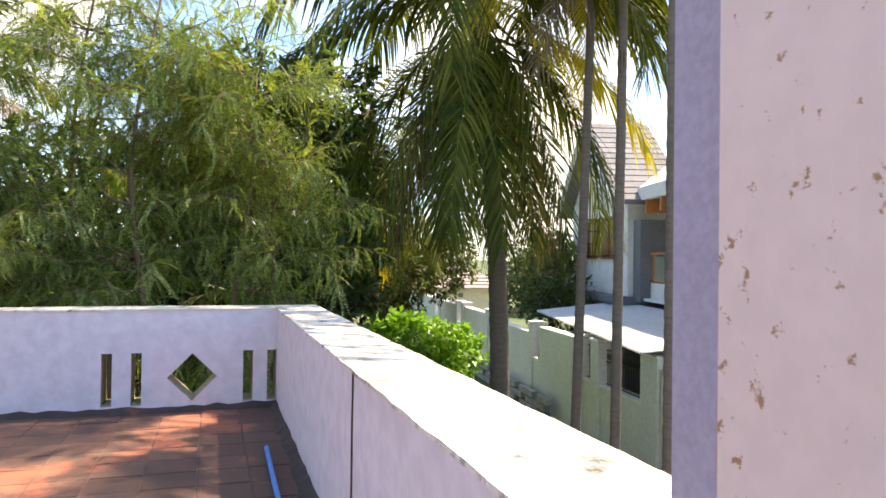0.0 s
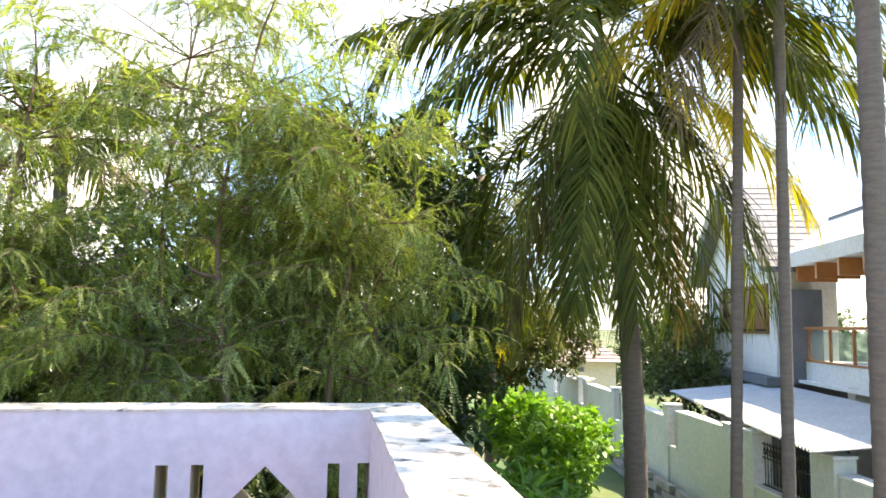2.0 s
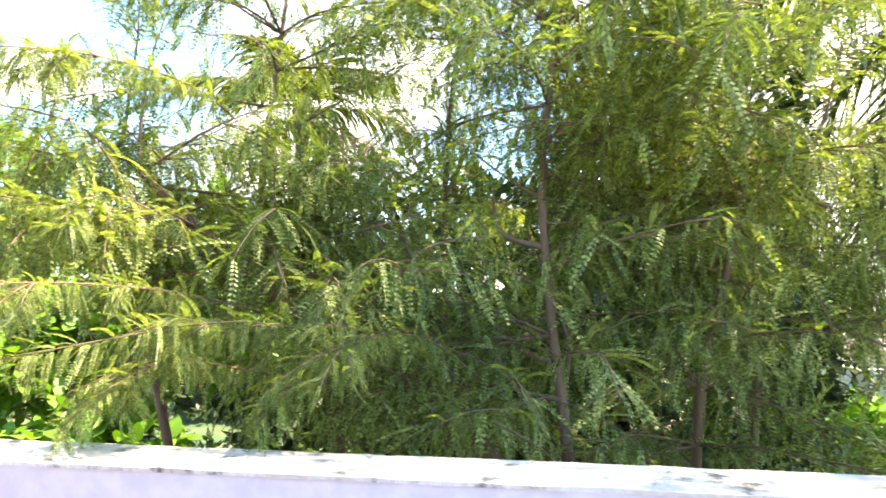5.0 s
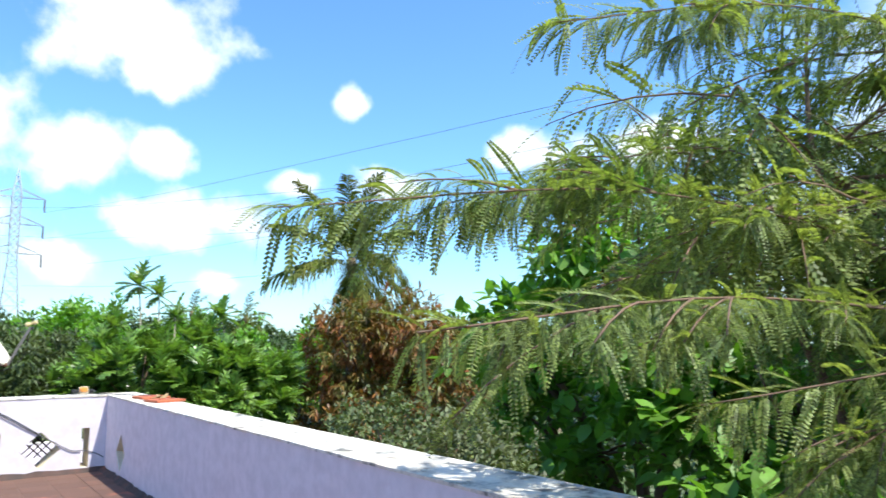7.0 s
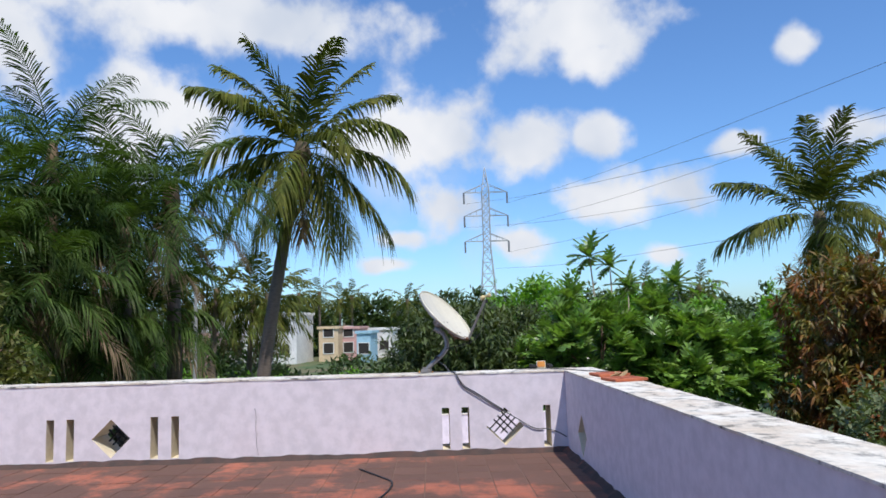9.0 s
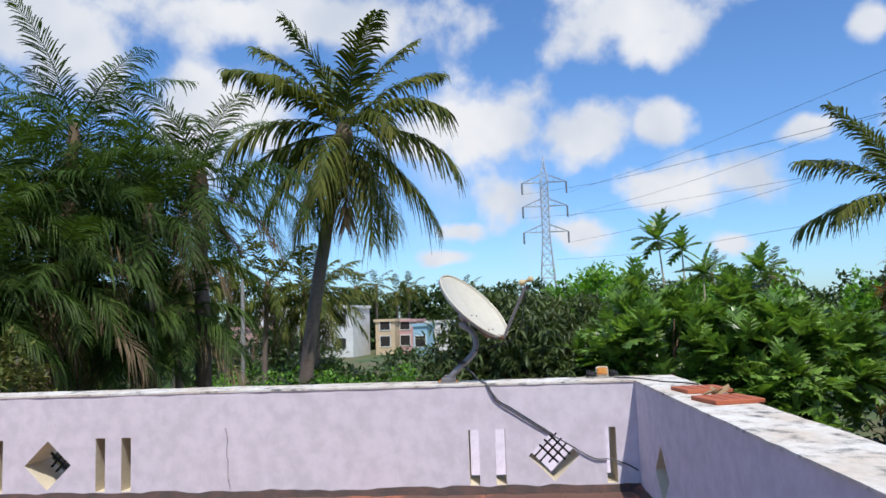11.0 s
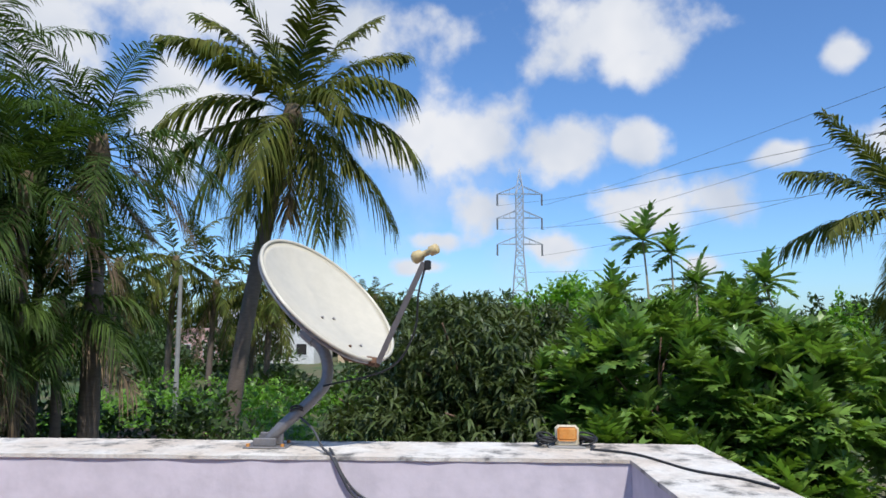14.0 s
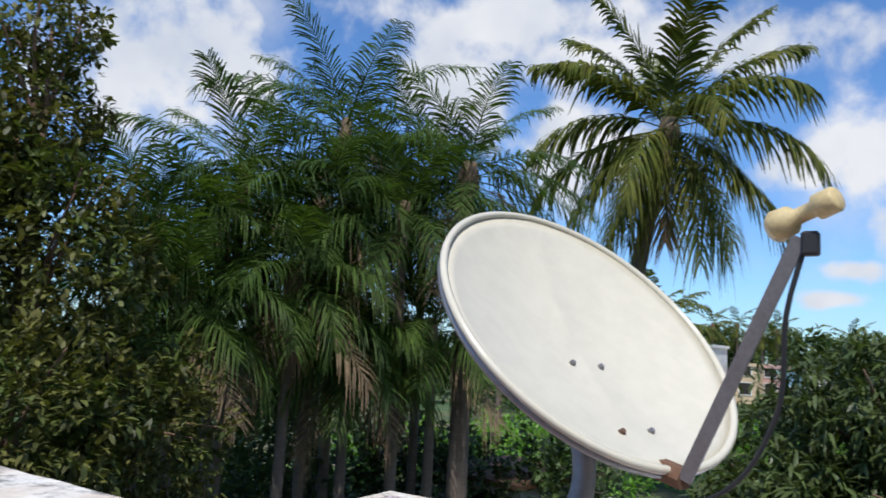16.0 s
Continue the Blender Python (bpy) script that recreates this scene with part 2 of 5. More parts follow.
M["dish"] = material("off_white_dish_enamel", (0.66, 0.61, 0.49), 0.24, second=(0.60, 0.555, 0.44), scale=2.2, amount=0.7, third=(0.52, 0.52, 0.48), third_scale=3.0,
                     third_cut=(0.62, 0.85), bump=0.03, bump_scale=14, grain_amount=0.03)
M["dish_rim"] = material("grey_dish_rim", (0.36, 0.36, 0.36), 0.45, metal=0.5)
M["cream_plastic"] = material("yellowed_cream_plastic", (0.66, 0.52, 0.26), 0.5, second=(0.5, 0.34, 0.12), scale=14)
M["black_rubber"] = material("black_cable", (0.02, 0.02, 0.022), 0.6)
M["grey_cable"] = material("grey_cable_sheath", (0.07, 0.07, 0.075), 0.6)
M["blue_pipe"] = material("blue_plastic_pipe", (0.03, 0.25, 0.62), 0.4)
M["brick_red"] = material("red_clay_tile", (0.46, 0.13, 0.06), 0.85, second=(0.38, 0.10, 0.045), scale=9, bump=0.3)
M["rust"] = material("rusty_orange_box", (0.62, 0.22, 0.03), 0.7, second=(0.72, 0.42, 0.14), scale=16, third=(0.30, 0.08, 0.02), third_scale=14, third_cut=(0.55, 0.7))
M["cream_paint"] = material("cream_paint", (0.72, 0.62, 0.45), 0.8)
M["door_paint"] = material("spotted_white_door_paint", (0.74, 0.60, 0.55), 0.6, second=(0.70, 0.57, 0.53), scale=2.0, third=(0.36, 0.20, 0.10), third_scale=30.0,
                           third_cut=(0.615, 0.65), grain_amount=0.03)
M["door_edge"] = material("mauve_frame_paint", (0.36, 0.34, 0.44), 0.8, second=(0.32, 0.30, 0.38))
M["dry_leaf"] = material("dry_fallen_leaf", (0.36, 0.24, 0.12), 0.85, second=(0.25, 0.15, 0.07), scale=20)
M["concrete"] = material("grey_concrete", (0.34, 0.33, 0.31), 0.9, second=(0.22, 0.21, 0.2), scale=2.0, bump=0.4)
# near-black colour that stands in for the shade of unlit rooms behind openings
M["interior_shade"] = material("painted_interior_shade", (0.03, 0.025, 0.022), 0.9)
M["coconut"] = material("ochre_coconut", (0.34, 0.20, 0.05), 0.6, second=(0.20, 0.18, 0.04), scale=12)
for key, c in (("paint_white", (0.75, 0.74, 0.71)), ("paint_pink", (0.60, 0.36, 0.33)), ("paint_orange", (0.66, 0.50, 0.32)), ("paint_blue", (0.35, 0.55, 0.66))):
    M[key] = material("house_" + key, c, 0.9, scale=0.5)


def glass(name, tint):
    mat = bpy.data.materials.new(name)
    mat.use_nodes = True
    b = mat.node_tree.nodes["Principled BSDF"]
    b.inputs["Base Color"].default_value = (*tint, 1)
    b.inputs["Roughness"].default_value, b.inputs["Transmission Weight"].default_value, b.inputs["IOR"].default_value = 0.03, 0.85, 1.45
    return mat


M["glass"] = glass("green_tinted_glass", (0.75, 0.88, 0.82))
M["window_glass"] = glass("window_glass", (0.35, 0.40, 0.42))


# ---- building helpers ----
def part(name, bm, mat, parent=None, label="", smooth=False):
    """A bmesh as one mesh object, under a thing or a part."""
    me = bpy.data.meshes.new(name)
    bmesh.ops.recalc_face_normals(bm, faces=bm.faces)
    bm.to_mesh(me)
    bm.free()
    me.materials.append(mat)
    if smooth:
        me.polygons.foreach_set("use_smooth", [True] * len(me.polygons))
    ob = new(name, me)
    if parent:
        ob.parent = parent
    if label:
        ob["label"] = label
    return ob


def thing(name, at=(0, 0, 0), label="", category="", group="", kind="", turn=0.0):
    ob = new(name)
    ob.empty_display_size = 0.1
    ob.matrix_basis = pose(*at, 0, 0, turn)
    return tagged(ob, label, category, group, kind)


def box(bm, lo, hi, bevel=0.0, m=None):
    lo, hi = Vector(lo), Vector(hi)
    r = bmesh.ops.create_cube(bm, size=1.0)
    vs = r["verts"]
    for v in vs:
        v.co = Vector(((lo[i] + hi[i]) / 2 + v.co[i] * (hi[i] - lo[i]) for i in range(3)))
    if bevel:
        es = list({e for v in vs for e in v.link_edges})
        vs = list({v for f in bmesh.ops.bevel(bm, geom=es, offset=bevel, segments=1, affect="EDGES")["faces"] for v in f.verts} | {v for v in vs if v.is_valid})
    if m:
        bmesh.ops.transform(bm, matrix=m, verts=vs)
    return bm


def boxes(*spans, bevel=0.0):
    bm = bmesh.new()
    for lo, hi in spans:
        box(bm, lo, hi, bevel)
    return bm


def tube(bm, pts, radii, sides=8, cap=True):
    """A tube along points, with a radius for each (or one)."""
    pts = [Vector(p) for p in pts]
    if isinstance(radii, (int, float)):
        radii = [radii] * len(pts)
    side = None
    rings = []
    for i, p in enumerate(pts):
        d = (pts[min(i + 1, len(pts) - 1)] - pts[max(i - 1, 0)]).normalized()
        if side is None:
            side = d.orthogonal().normalized()
        side = (side - d * side.dot(d)).normalized()
        up = d.cross(side)
        rings.append([bm.verts.new(p + radii[i] * (math.cos(a) * side + math.sin(a) * up)) for a in (2 * math.pi * k / sides for k in range(sides))])
    for a, b in zip(rings, rings[1:]):
        for k in range(sides):
            bm.faces.new((a[k], a[(k + 1) % sides], b[(k + 1) % sides], b[k]))
    if cap:
        bm.faces.new(list(reversed(rings[0])))
        bm.faces.new(rings[-1])
    return bm


def curve_points(pts, n=8):
    """A smooth line (Catmull-Rom) through points."""
    p = [Vector(q) for q in pts]
    p = [2 * p[0] - p[1]] + p + [2 * p[-1] - p[-2]]
    out = []
    for i in range(1, len(p) - 2):
        for k in range(n):
            t = k / n
            out.append(0.5 * (2 * p[i] + (p[i + 1] - p[i - 1]) * t + (2 * p[i - 1] - 5 * p[i] + 4 * p[i + 1] - p[i + 2]) * t * t
                              + (3 * p[i] - p[i - 1] - 3 * p[i + 1] + p[i + 2]) * t ** 3))
    out.append(p[-2])
    return out


def soup(name, verts, quads, mat, parent=None, label=""):
    """Many small leaf blades joined into one mesh."""
    me = bpy.data.meshes.new(name)
    verts, quads = np.asarray(verts, np.float32), np.asarray(quads, np.int32)
    me.vertices.add(len(verts))
    me.vertices.foreach_set("co", verts.ravel())
    me.loops.add(quads.size)
    me.loops.foreach_set("vertex_index", quads.ravel())
    me.polygons.add(len(quads))
    me.polygons.foreach_set("loop_start", np.arange(0, quads.size, 4, dtype=np.int32))
    me.update(calc_edges=True)
    me.materials.append(mat)
    ob = new(name, me)
    if parent:
        ob.parent = parent
    if label:
        ob["label"] = label
    return ob


def scatter(tv, tq, pos, fwd, up, size):
    """Copies of a blade template (x along, y across, z up) at places, with their forward and up directions and sizes."""
    pos, fwd, up = (np.asarray(a, float) for a in (pos, fwd, up))
    fwd = fwd / np.linalg.norm(fwd, axis=1, keepdims=True)
    side = np.cross(up, fwd)
    side /= np.maximum(np.linalg.norm(side, axis=1, keepdims=True), 1e-6)
    up = np.cross(fwd, side)
    size = np.broadcast_to(np.asarray(size, float).reshape(-1, 1, 1), (len(pos), 1, 1))
    v = pos[:, None] + size * (tv[None, :, 0:1] * fwd[:, None] + tv[None, :, 1:2] * side[:, None] + tv[None, :, 2:3] * up[:, None])
    q = tq[None] + (np.arange(len(pos)) * len(tv))[:, None, None]
    return v.reshape(-1, 3), q.reshape(-1, 4)


def joined(pieces):
    vs, qs, n = [], [], 0
    for v, q in pieces:
        vs.append(v), qs.append(q + n)
        n += len(v)
    return np.concatenate(vs), np.concatenate(qs)


def unit_vectors(rng, n):
    v = rng.normal(size=(n, 3))
    return v / np.linalg.norm(v, axis=1, keepdims=True)


# ---- leaf templates, about one unit long ----
def blade(width=0.22, bend=0.25, fold=0.05):
    v = np.array([(0, 0, 0), (0.35, width / 2, fold - 0.3 * bend * 0.35), (0.4, 0, -0.1 * bend), (0.35, -width / 2, fold - 0.3 * bend * 0.35),
                  (0.75, width * 0.36, fold * 0.5 - 0.55 * bend), (0.78, 0, -0.55 * bend), (0.75, -width * 0.36, fold * 0.5 - 0.55 * bend), (1, 0, -bend)], float)
    q = np.array([(0, 2, 5, 1), (0, 3, 6, 2), (1, 5, 7, 4), (2, 6, 7, 5)])
    return v, q


def feather(pairs=14, leaflet=0.10, width=0.036, droop=0.22):
    """A pinnate leaf: a thin stalk and two rows of small leaflets."""
    vs, qs = [], []

    def stalk(s):
        return np.array([s, 0, -droop * s * s])

    for i in range(pairs):
        s = 0.12 + 0.88 * i / (pairs - 1)
        b = stalk(s)
        ln = leaflet * (1 - 0.45 * abs(2 * i / (pairs - 1) - 0.9) ** 2)
        for sg in (1, -1):
            n = len(vs)
            d = np.array([0.42, sg * 0.9, -0.12])
            w = np.array([width / 2, 0, 0])
            vs += [b, b + d * ln * 0.5 - w, b + d * ln, b + d * ln * 0.5 + w]
            qs.append((n, n + 1, n + 2, n + 3))
    n = len(vs)
    e = np.array([0, 0.006, 0])
    vs += [stalk(0) - e, stalk(0) + e, stalk(0.55) + e, stalk(0.55) - e, stalk(1.0) + e * 0.4, stalk(1.0) - e * 0.4]
    qs += [(n, n + 1, n + 2, n + 3), (n + 3, n + 2, n + 4, n + 5)]
    return np.array(vs), np.array(qs)


def lobed(lobes=5):
    """A broad leaf cut into pointed lobes on both sides of a raised midrib."""
    vs, qs = [], []

    def rib(s):
        return np.array([s, 0, 0.10 * s - 0.28 * s * s])

    for i in range(lobes):
        s = 0.10 + 0.72 * i / (lobes - 1)
        w = 0.36 * math.sin(math.pi * (0.22 + 0.6 * i / (lobes - 1)))
        for sg in (1, -1):
            n = len(vs)
            a, b = rib(s - 0.07), rib(s + 0.13)
            tip = rib(s + 0.20) + np.array([0.05, sg * w, 0.03])
            vs += [a, rib(s + 0.02) + np.array([0.03, sg * w * 0.55, 0.05]), tip, rib(s + 0.17) + np.array([0.02, sg * w * 0.5, 0.05]), b]
            qs += [(n, n + 1, n + 3, n + 4), (n + 1, n + 2, n + 3, n + 3)]
    n = len(vs)
    vs += [rib(0.8), rib(0.86) + np.array([0, 0.1, 0.02]), rib(1.02), rib(0.86) + np.array([0, -0.1, 0.02])]
    qs.append((n, n + 1, n + 2, n + 3))
    vs, qs = np.array(vs), np.array(qs)
    # the lobe tips stay four-sided, with a narrow end
    fix = qs[:, 2] == qs[:, 3]
    extra = vs[qs[fix][:, 2]] + np.array([0.012, 0, 0])
    qs[fix, 3] = len(vs) + np.arange(fix.sum())
    order = qs[fix]
    qs[fix] = np.stack([order[:, 0], order[:, 1], order[:, 2], order[:, 3]], 1)
    vs = np.concatenate([vs, extra])
    back = qs[fix]
    qs = np.concatenate([qs[~fix], np.stack([back[:, 0], back[:, 1], back[:, 2], back[:, 3]], 1)])
    return vs, qs


# ---- the terrace ----
EAST, NORTH, WEST, SOUTH, TOP, THICK, GROUND = 0.375, 8.262, -11.275, -3.0, 0.85, 0.38, -3.2


def holed_wall(length, height, thickness, holes):
    """A wall from the origin along x, its inner face on y = 0, with openings (outlines in x and z) cut right through it."""
    bm = bmesh.new()
    edges = []
    for outline in [[(0, 0), (length, 0), (length, height), (0, height)]] + holes:
        vs = [bm.verts.new((x, 0, z)) for x, z in outline]
        edges += [bm.edges.new((a, b)) for a, b in zip(vs, vs[1:] + vs[:1])]
    bmesh.ops.triangle_fill(bm, use_beauty=True, use_dissolve=False, edges=edges)
    r = bmesh.ops.extrude_face_region(bm, geom=list(bm.faces))
    bmesh.ops.translate(bm, vec=(0, thickness, 0), verts=[g for g in r["geom"] if isinstance(g, bmesh.types.BMVert)])
    return bm


def slot(c, lo=0.055, hi=0.498, w=0.083):
    return [(c - w / 2, lo), (c + w / 2, lo), (c + w / 2, hi), (c - w / 2, hi)]


def diamond(c, mid=0.28, r=0.205):
    return [(c - r, mid), (c, mid - r), (c + r, mid), (c, mid + r)]


def wall_frame(name, length, holes, m, label):
    bm = holed_wall(length, TOP, THICK, holes)
    ob = part(name, bm, M["plaster"])
    ob.data.materials.append(M["reveal"])
    for p in ob.data.polygons:
        c = p.center
        inside = 0.01 < c.y < THICK - 0.01 and 0.02 < c.x < length - 0.02 and 0.02 < c.z < TOP - 0.02
        if inside:
            p.material_index = 1
    ob.matrix_basis = m
    return tagged(ob, label, "wall", kind="structure")


# walls
holes_n = [slot(x - WEST) for x in (-1.007, -0.778, 0.128, 0.332)] + [diamond(-0.333 - WEST), diamond(-10.48 - WEST)]
holes_n = [h for h in holes_n if max(p[0] for p in h) < EAST - WEST]
wall_n = wall_frame("wall_north", EAST - WEST, holes_n, pose(WEST, NORTH, 0), "pale lavender plastered parapet wall with slots and diamond openings")
holes_w = [slot(y - SOUTH) for y in (2.67, 2.885, 3.786, 4.01, 6.94, 7.155, 8.045)] + [diamond(3.323 - SOUTH), diamond(7.585 - SOUTH), diamond(-0.94 - SOUTH)]
wall_w = wall_frame("wall_west", NORTH - SOUTH, holes_w, pose(WEST, SOUTH, 0, 0, 0, 90), "pale lavender plastered parapet wall with slots and diamond openings")
wall_e = wall_frame("wall_east", NORTH - 2.64, [], pose(EAST, NORTH, 0, 0, 0, -90), "pale lavender plastered parapet wall with a dark vertical crack")
wall_s = wall_frame("wall_south", EAST - WEST + 2 * THICK, [], pose(EAST + THICK, SOUTH, 0, 0, 0, 180), "plain lavender parapet wall")


def coping(name, lo, hi, m):
    """A thin cap of rough lime plaster with a worn, uneven edge."""
    rng = random.Random(name)
    bm = bmesh.new()
    nx, ny = max(2, int((hi[0] - lo[0]) / 0.12)), 4
    grid = [[bm.verts.new((lo[0] + (hi[0] - lo[0]) * i / nx, lo[1] + (hi[1] - lo[1]) * j / ny + (rng.uniform(-0.004, 0.004) if j in (0, ny) else 0),
                           0.016 + rng.uniform(-0.002, 0.002))) for j in range(ny + 1)] for i in range(nx + 1)]
    for i in range(nx):
        for j in range(ny):
            bm.faces.new((grid[i][j], grid[i + 1][j], grid[i + 1][j + 1], grid[i][j + 1]))
    r = bmesh.ops.extrude_face_region(bm, geom=list(bm.faces))
    for g in r["geom"]:
        if isinstance(g, bmesh.types.BMVert):
            g.co.z = 0.0005
    ob = part(name, bm, M["coping"])
    ob.matrix_basis = m
    return tagged(ob, "weathered white lime coping with black mould stains", "wall coping", kind="structure")


coping("coping_north", (-0.008, -0.008), (EAST - WEST - 0.01, THICK + 0.008), pose(WEST, NORTH, TOP))
coping("coping_west", (-0.008, -0.008), (NORTH - SOUTH + THICK + 0.008, THICK + 0.008), pose(WEST, SOUTH, TOP, 0, 0, 90))
coping("coping_east", (-THICK - 0.008, -0.008), (NORTH - 2.64, THICK + 0.008), pose(EAST, NORTH, TOP, 0, 0, -90))
# corner posts close the gaps behind the wall ends
corner = part("wall_corner", boxes(((EAST + 0.002, NORTH, 0), (EAST + THICK, NORTH + THICK, TOP)), ((WEST - THICK, NORTH, 0), (WEST - 0.002, NORTH + THICK, TOP))), M["plaster"])
tagged(corner, "lavender plastered parapet wall corners", "wall", kind="structure")

# floor slab, building body and skirting
slab = part("floor", boxes(((WEST - THICK, SOUTH - THICK, -0.25), (EAST + THICK, NORTH + THICK, -0.006))), M["joint"])
tagged(slab, "terrace floor with dark mortar joints between tiles", "floor", kind="structure")
body = part("wall_building", boxes(((WEST - THICK + 0.02, SOUTH - THICK, GROUND - 0.1), (EAST + THICK - 0.02, NORTH + THICK - 0.02, -0.25))), M["plaster"])
tagged(body, "plastered ground-floor walls of the house under the terrace", "wall", kind="structure")


def fillet(name, length, m):
    rng = random.Random(name)
    bm = bmesh.new()
    n = int(length / 0.1)
    rows = []
    for i in range(n + 1):
        x = length * i / n
        h, w = 0.045 + rng.uniform(-0.012, 0.014), 0.06 + rng.uniform(-0.015, 0.03)
        rows.append([bm.verts.new((x, y, z)) for y, z in ((-0.002, -0.018), (-0.002, h), (-w * 0.5, h * 0.55), (-w, 0.002), (-w - 0.02, -0.018))])
    for a, b in zip(rows, rows[1:]):
        for k in range(4):
            bm.faces.new((a[k], a[k + 1], b[k + 1], b[k]))
    ob = part(name, bm, M["mould"])
    ob.matrix_basis = m
    return tagged(ob, "mould-blackened mortar fillet along the wall foot", "skirting", kind="structure")


fillet("trim_north", EAST - WEST, pose(WEST, NORTH, 0))
fillet("trim_west", NORTH - SOUTH, pose(WEST, SOUTH, 0, 0, 0, 90))
fillet("trim_east", NORTH - 2.64, pose(EAST, NORTH, 0, 0, 0, -90))

# stair-head wall with its door frame and open door leaf beside the start of the walk
stair = part("wall_stair", boxes(((0.487, -2.9, 0), (0.75, 2.63, 2.6))), M["plaster"])
tagged(stair, "mauve plastered stair-head wall", "wall", kind="structure")


def stair_door():
    t = thing("open_door", (0.47, 2.535, 0), "open white steel door with rust spots against the stair-head wall", "door")
    part("door_frame", boxes(((-0.02, -0.035, 0), (0.014, 0.088, 2.25)), bevel=0.004), M["door_edge"], t, "mauve painted frame post")
    part("door_leaf", boxes(((-0.045, -0.93, 0.02), (-0.012, -0.042, 2.2)), bevel=0.004), M["door_paint"], t, "white leaf with brown rust spots")
    part("edge_seal", boxes(((-0.028, -0.041, 0.02), (-0.016, -0.036, 2.2))), M["rust"], t, "rusty brown edge strip")
    bm = bmesh.new()
    for z in (0.3, 1.1, 1.9):
        tube(bm, [(-0.03, -0.039, z - 0.06), (-0.03, -0.039, z + 0.06)], 0.008, 8)
    part("hinge", bm, M["rust"], t, "rusty hinges")


stair_door()

# ---- ground ----
bm = bmesh.new()
bmesh.ops.create_grid(bm, x_segments=40, y_segments=40, size=1500)
for v in bm.verts:
    v.co.z = GROUND
tagged(part("ground", bm, M["ground"]), "scrubby green and brown ground", "ground", kind="structure")


# ---- palms ----
def frond_geometry(rng, base, azim, elev, length, droop, pairs, leaf_len, leaf_droop, width, vee=0.35, bare=0.16, twist=0.0):
    """One pinnate palm frond: its curved midrib and long leaflets that hang from it."""
    n, leaf_droop0 = 14, leaf_droop
    pts, dirs, p = [], [], np.array(base, float)
    for i in range(n + 1):
        s = i / n
        e = elev - droop * s ** 1.25
        a = azim + twist * s
        d = np.array([math.cos(e) * math.cos(a), math.cos(e) * math.sin(a), math.sin(e)])
        pts.append(p.copy()), dirs.append(d)
        p = p + d * length / n
    pts, dirs = np.array(pts), np.array(dirs)
    vs, qs = [], []
    for i in range(pairs):
        s = bare + (1 - bare) * (i + rng.uniform(-0.2, 0.2)) / pairs
        f = s * n
        k = min(int(f), n - 1)
        b = pts[k] + (pts[k + 1] - pts[k]) * (f - k)
        d = dirs[k]
        side = np.cross(d, (0, 0, 1.0))
        side /= max(np.linalg.norm(side), 1e-6)
        up = np.cross(side, d)
        ln0 = leaf_len * (0.6 + 0.4 * math.sin(math.pi * (0.1 + 0.75 * s))) * (1 - 0.5 * s ** 5)
        for sg in (1, -1):
            ln = ln0 * rng.uniform(0.62, 1.12)
            leaf_droop = leaf_droop0 * rng.uniform(0.6, 1.3)
            steep = max(0.0, d[2])
            leaf_droop *= 1 - 0.8 * steep
            o = side * sg * 0.85 * (1 - 0.35 * max(0.0, -d[2])) + d * (0.45 + 0.55 * s + 0.2 * steep) + up * (vee * (1 - 0.6 * steep) + rng.uniform(-0.28, 0.28)) + d * rng.uniform(-0.15, 0.15)
            o /= np.linalg.norm(o)
            dn = np.array([0, 0, -1.0])
            q0 = b
            q1 = b + o * ln * 0.4 + dn * leaf_droop * ln * 0.10
            q2 = b + o * ln * 0.75 + dn * leaf_droop * ln * 0.36
            q3 = b + o * ln * 0.95 + dn * leaf_droop * ln * 0.72
            w = d * width * 0.5
            m0 = len(vs)
            vs += [q0 - w * 0.6, q0 + w * 0.6, q1 + w, q1 - w, q2 + w * 0.75, q2 - w * 0.75, q3 + w * 0.12, q3 - w * 0.12]
            qs += [(m0, m0 + 1, m0 + 2, m0 + 3), (m0 + 3, m0 + 2, m0 + 4, m0 + 5), (m0 + 5, m0 + 4, m0 + 6, m0 + 7)]
    # midrib
    for i in range(n):
        r0, r1 = (0.035 * (1 - 0.9 * j / n) * length / 4.5 for j in (i, i + 1))
        s0 = np.cross(dirs[i], (0, 0, 1.0))
        s0 /= max(np.linalg.norm(s0), 1e-6)
        u0 = np.cross(s0, dirs[i])
        m0 = len(vs)
        for p_, r in ((pts[i], r0), (pts[i + 1], r1)):
            vs += [p_ - s0 * r, p_ + u0 * r * 0.5, p_ + s0 * r, p_ - u0 * r * 0.8]
        for k in range(4):
            qs.append((m0 + k, m0 + (k + 1) % 4, m0 + 4 + (k + 1) % 4, m0 + 4 + k))
    return np.array(vs), np.array(qs)


def trunk_mesh(path, r0, r1, rings, sides=10, bulge=0.05, swell=0.0):
    """A ringed palm trunk along a line."""
    pts = curve_points(path, max(3, rings // max(1, len(path) - 1)))
    n = len(pts)
    radii = []
    for i in range(n):
        s = i / (n - 1)
        radii.append((r0 + (r1 - r0) * s) * (1 + (bulge if i % 2 else -bulge * 0.4)) + swell * max(0.0, 1 - s * 9))
    return tube(bmesh.new(), pts, radii, sides)


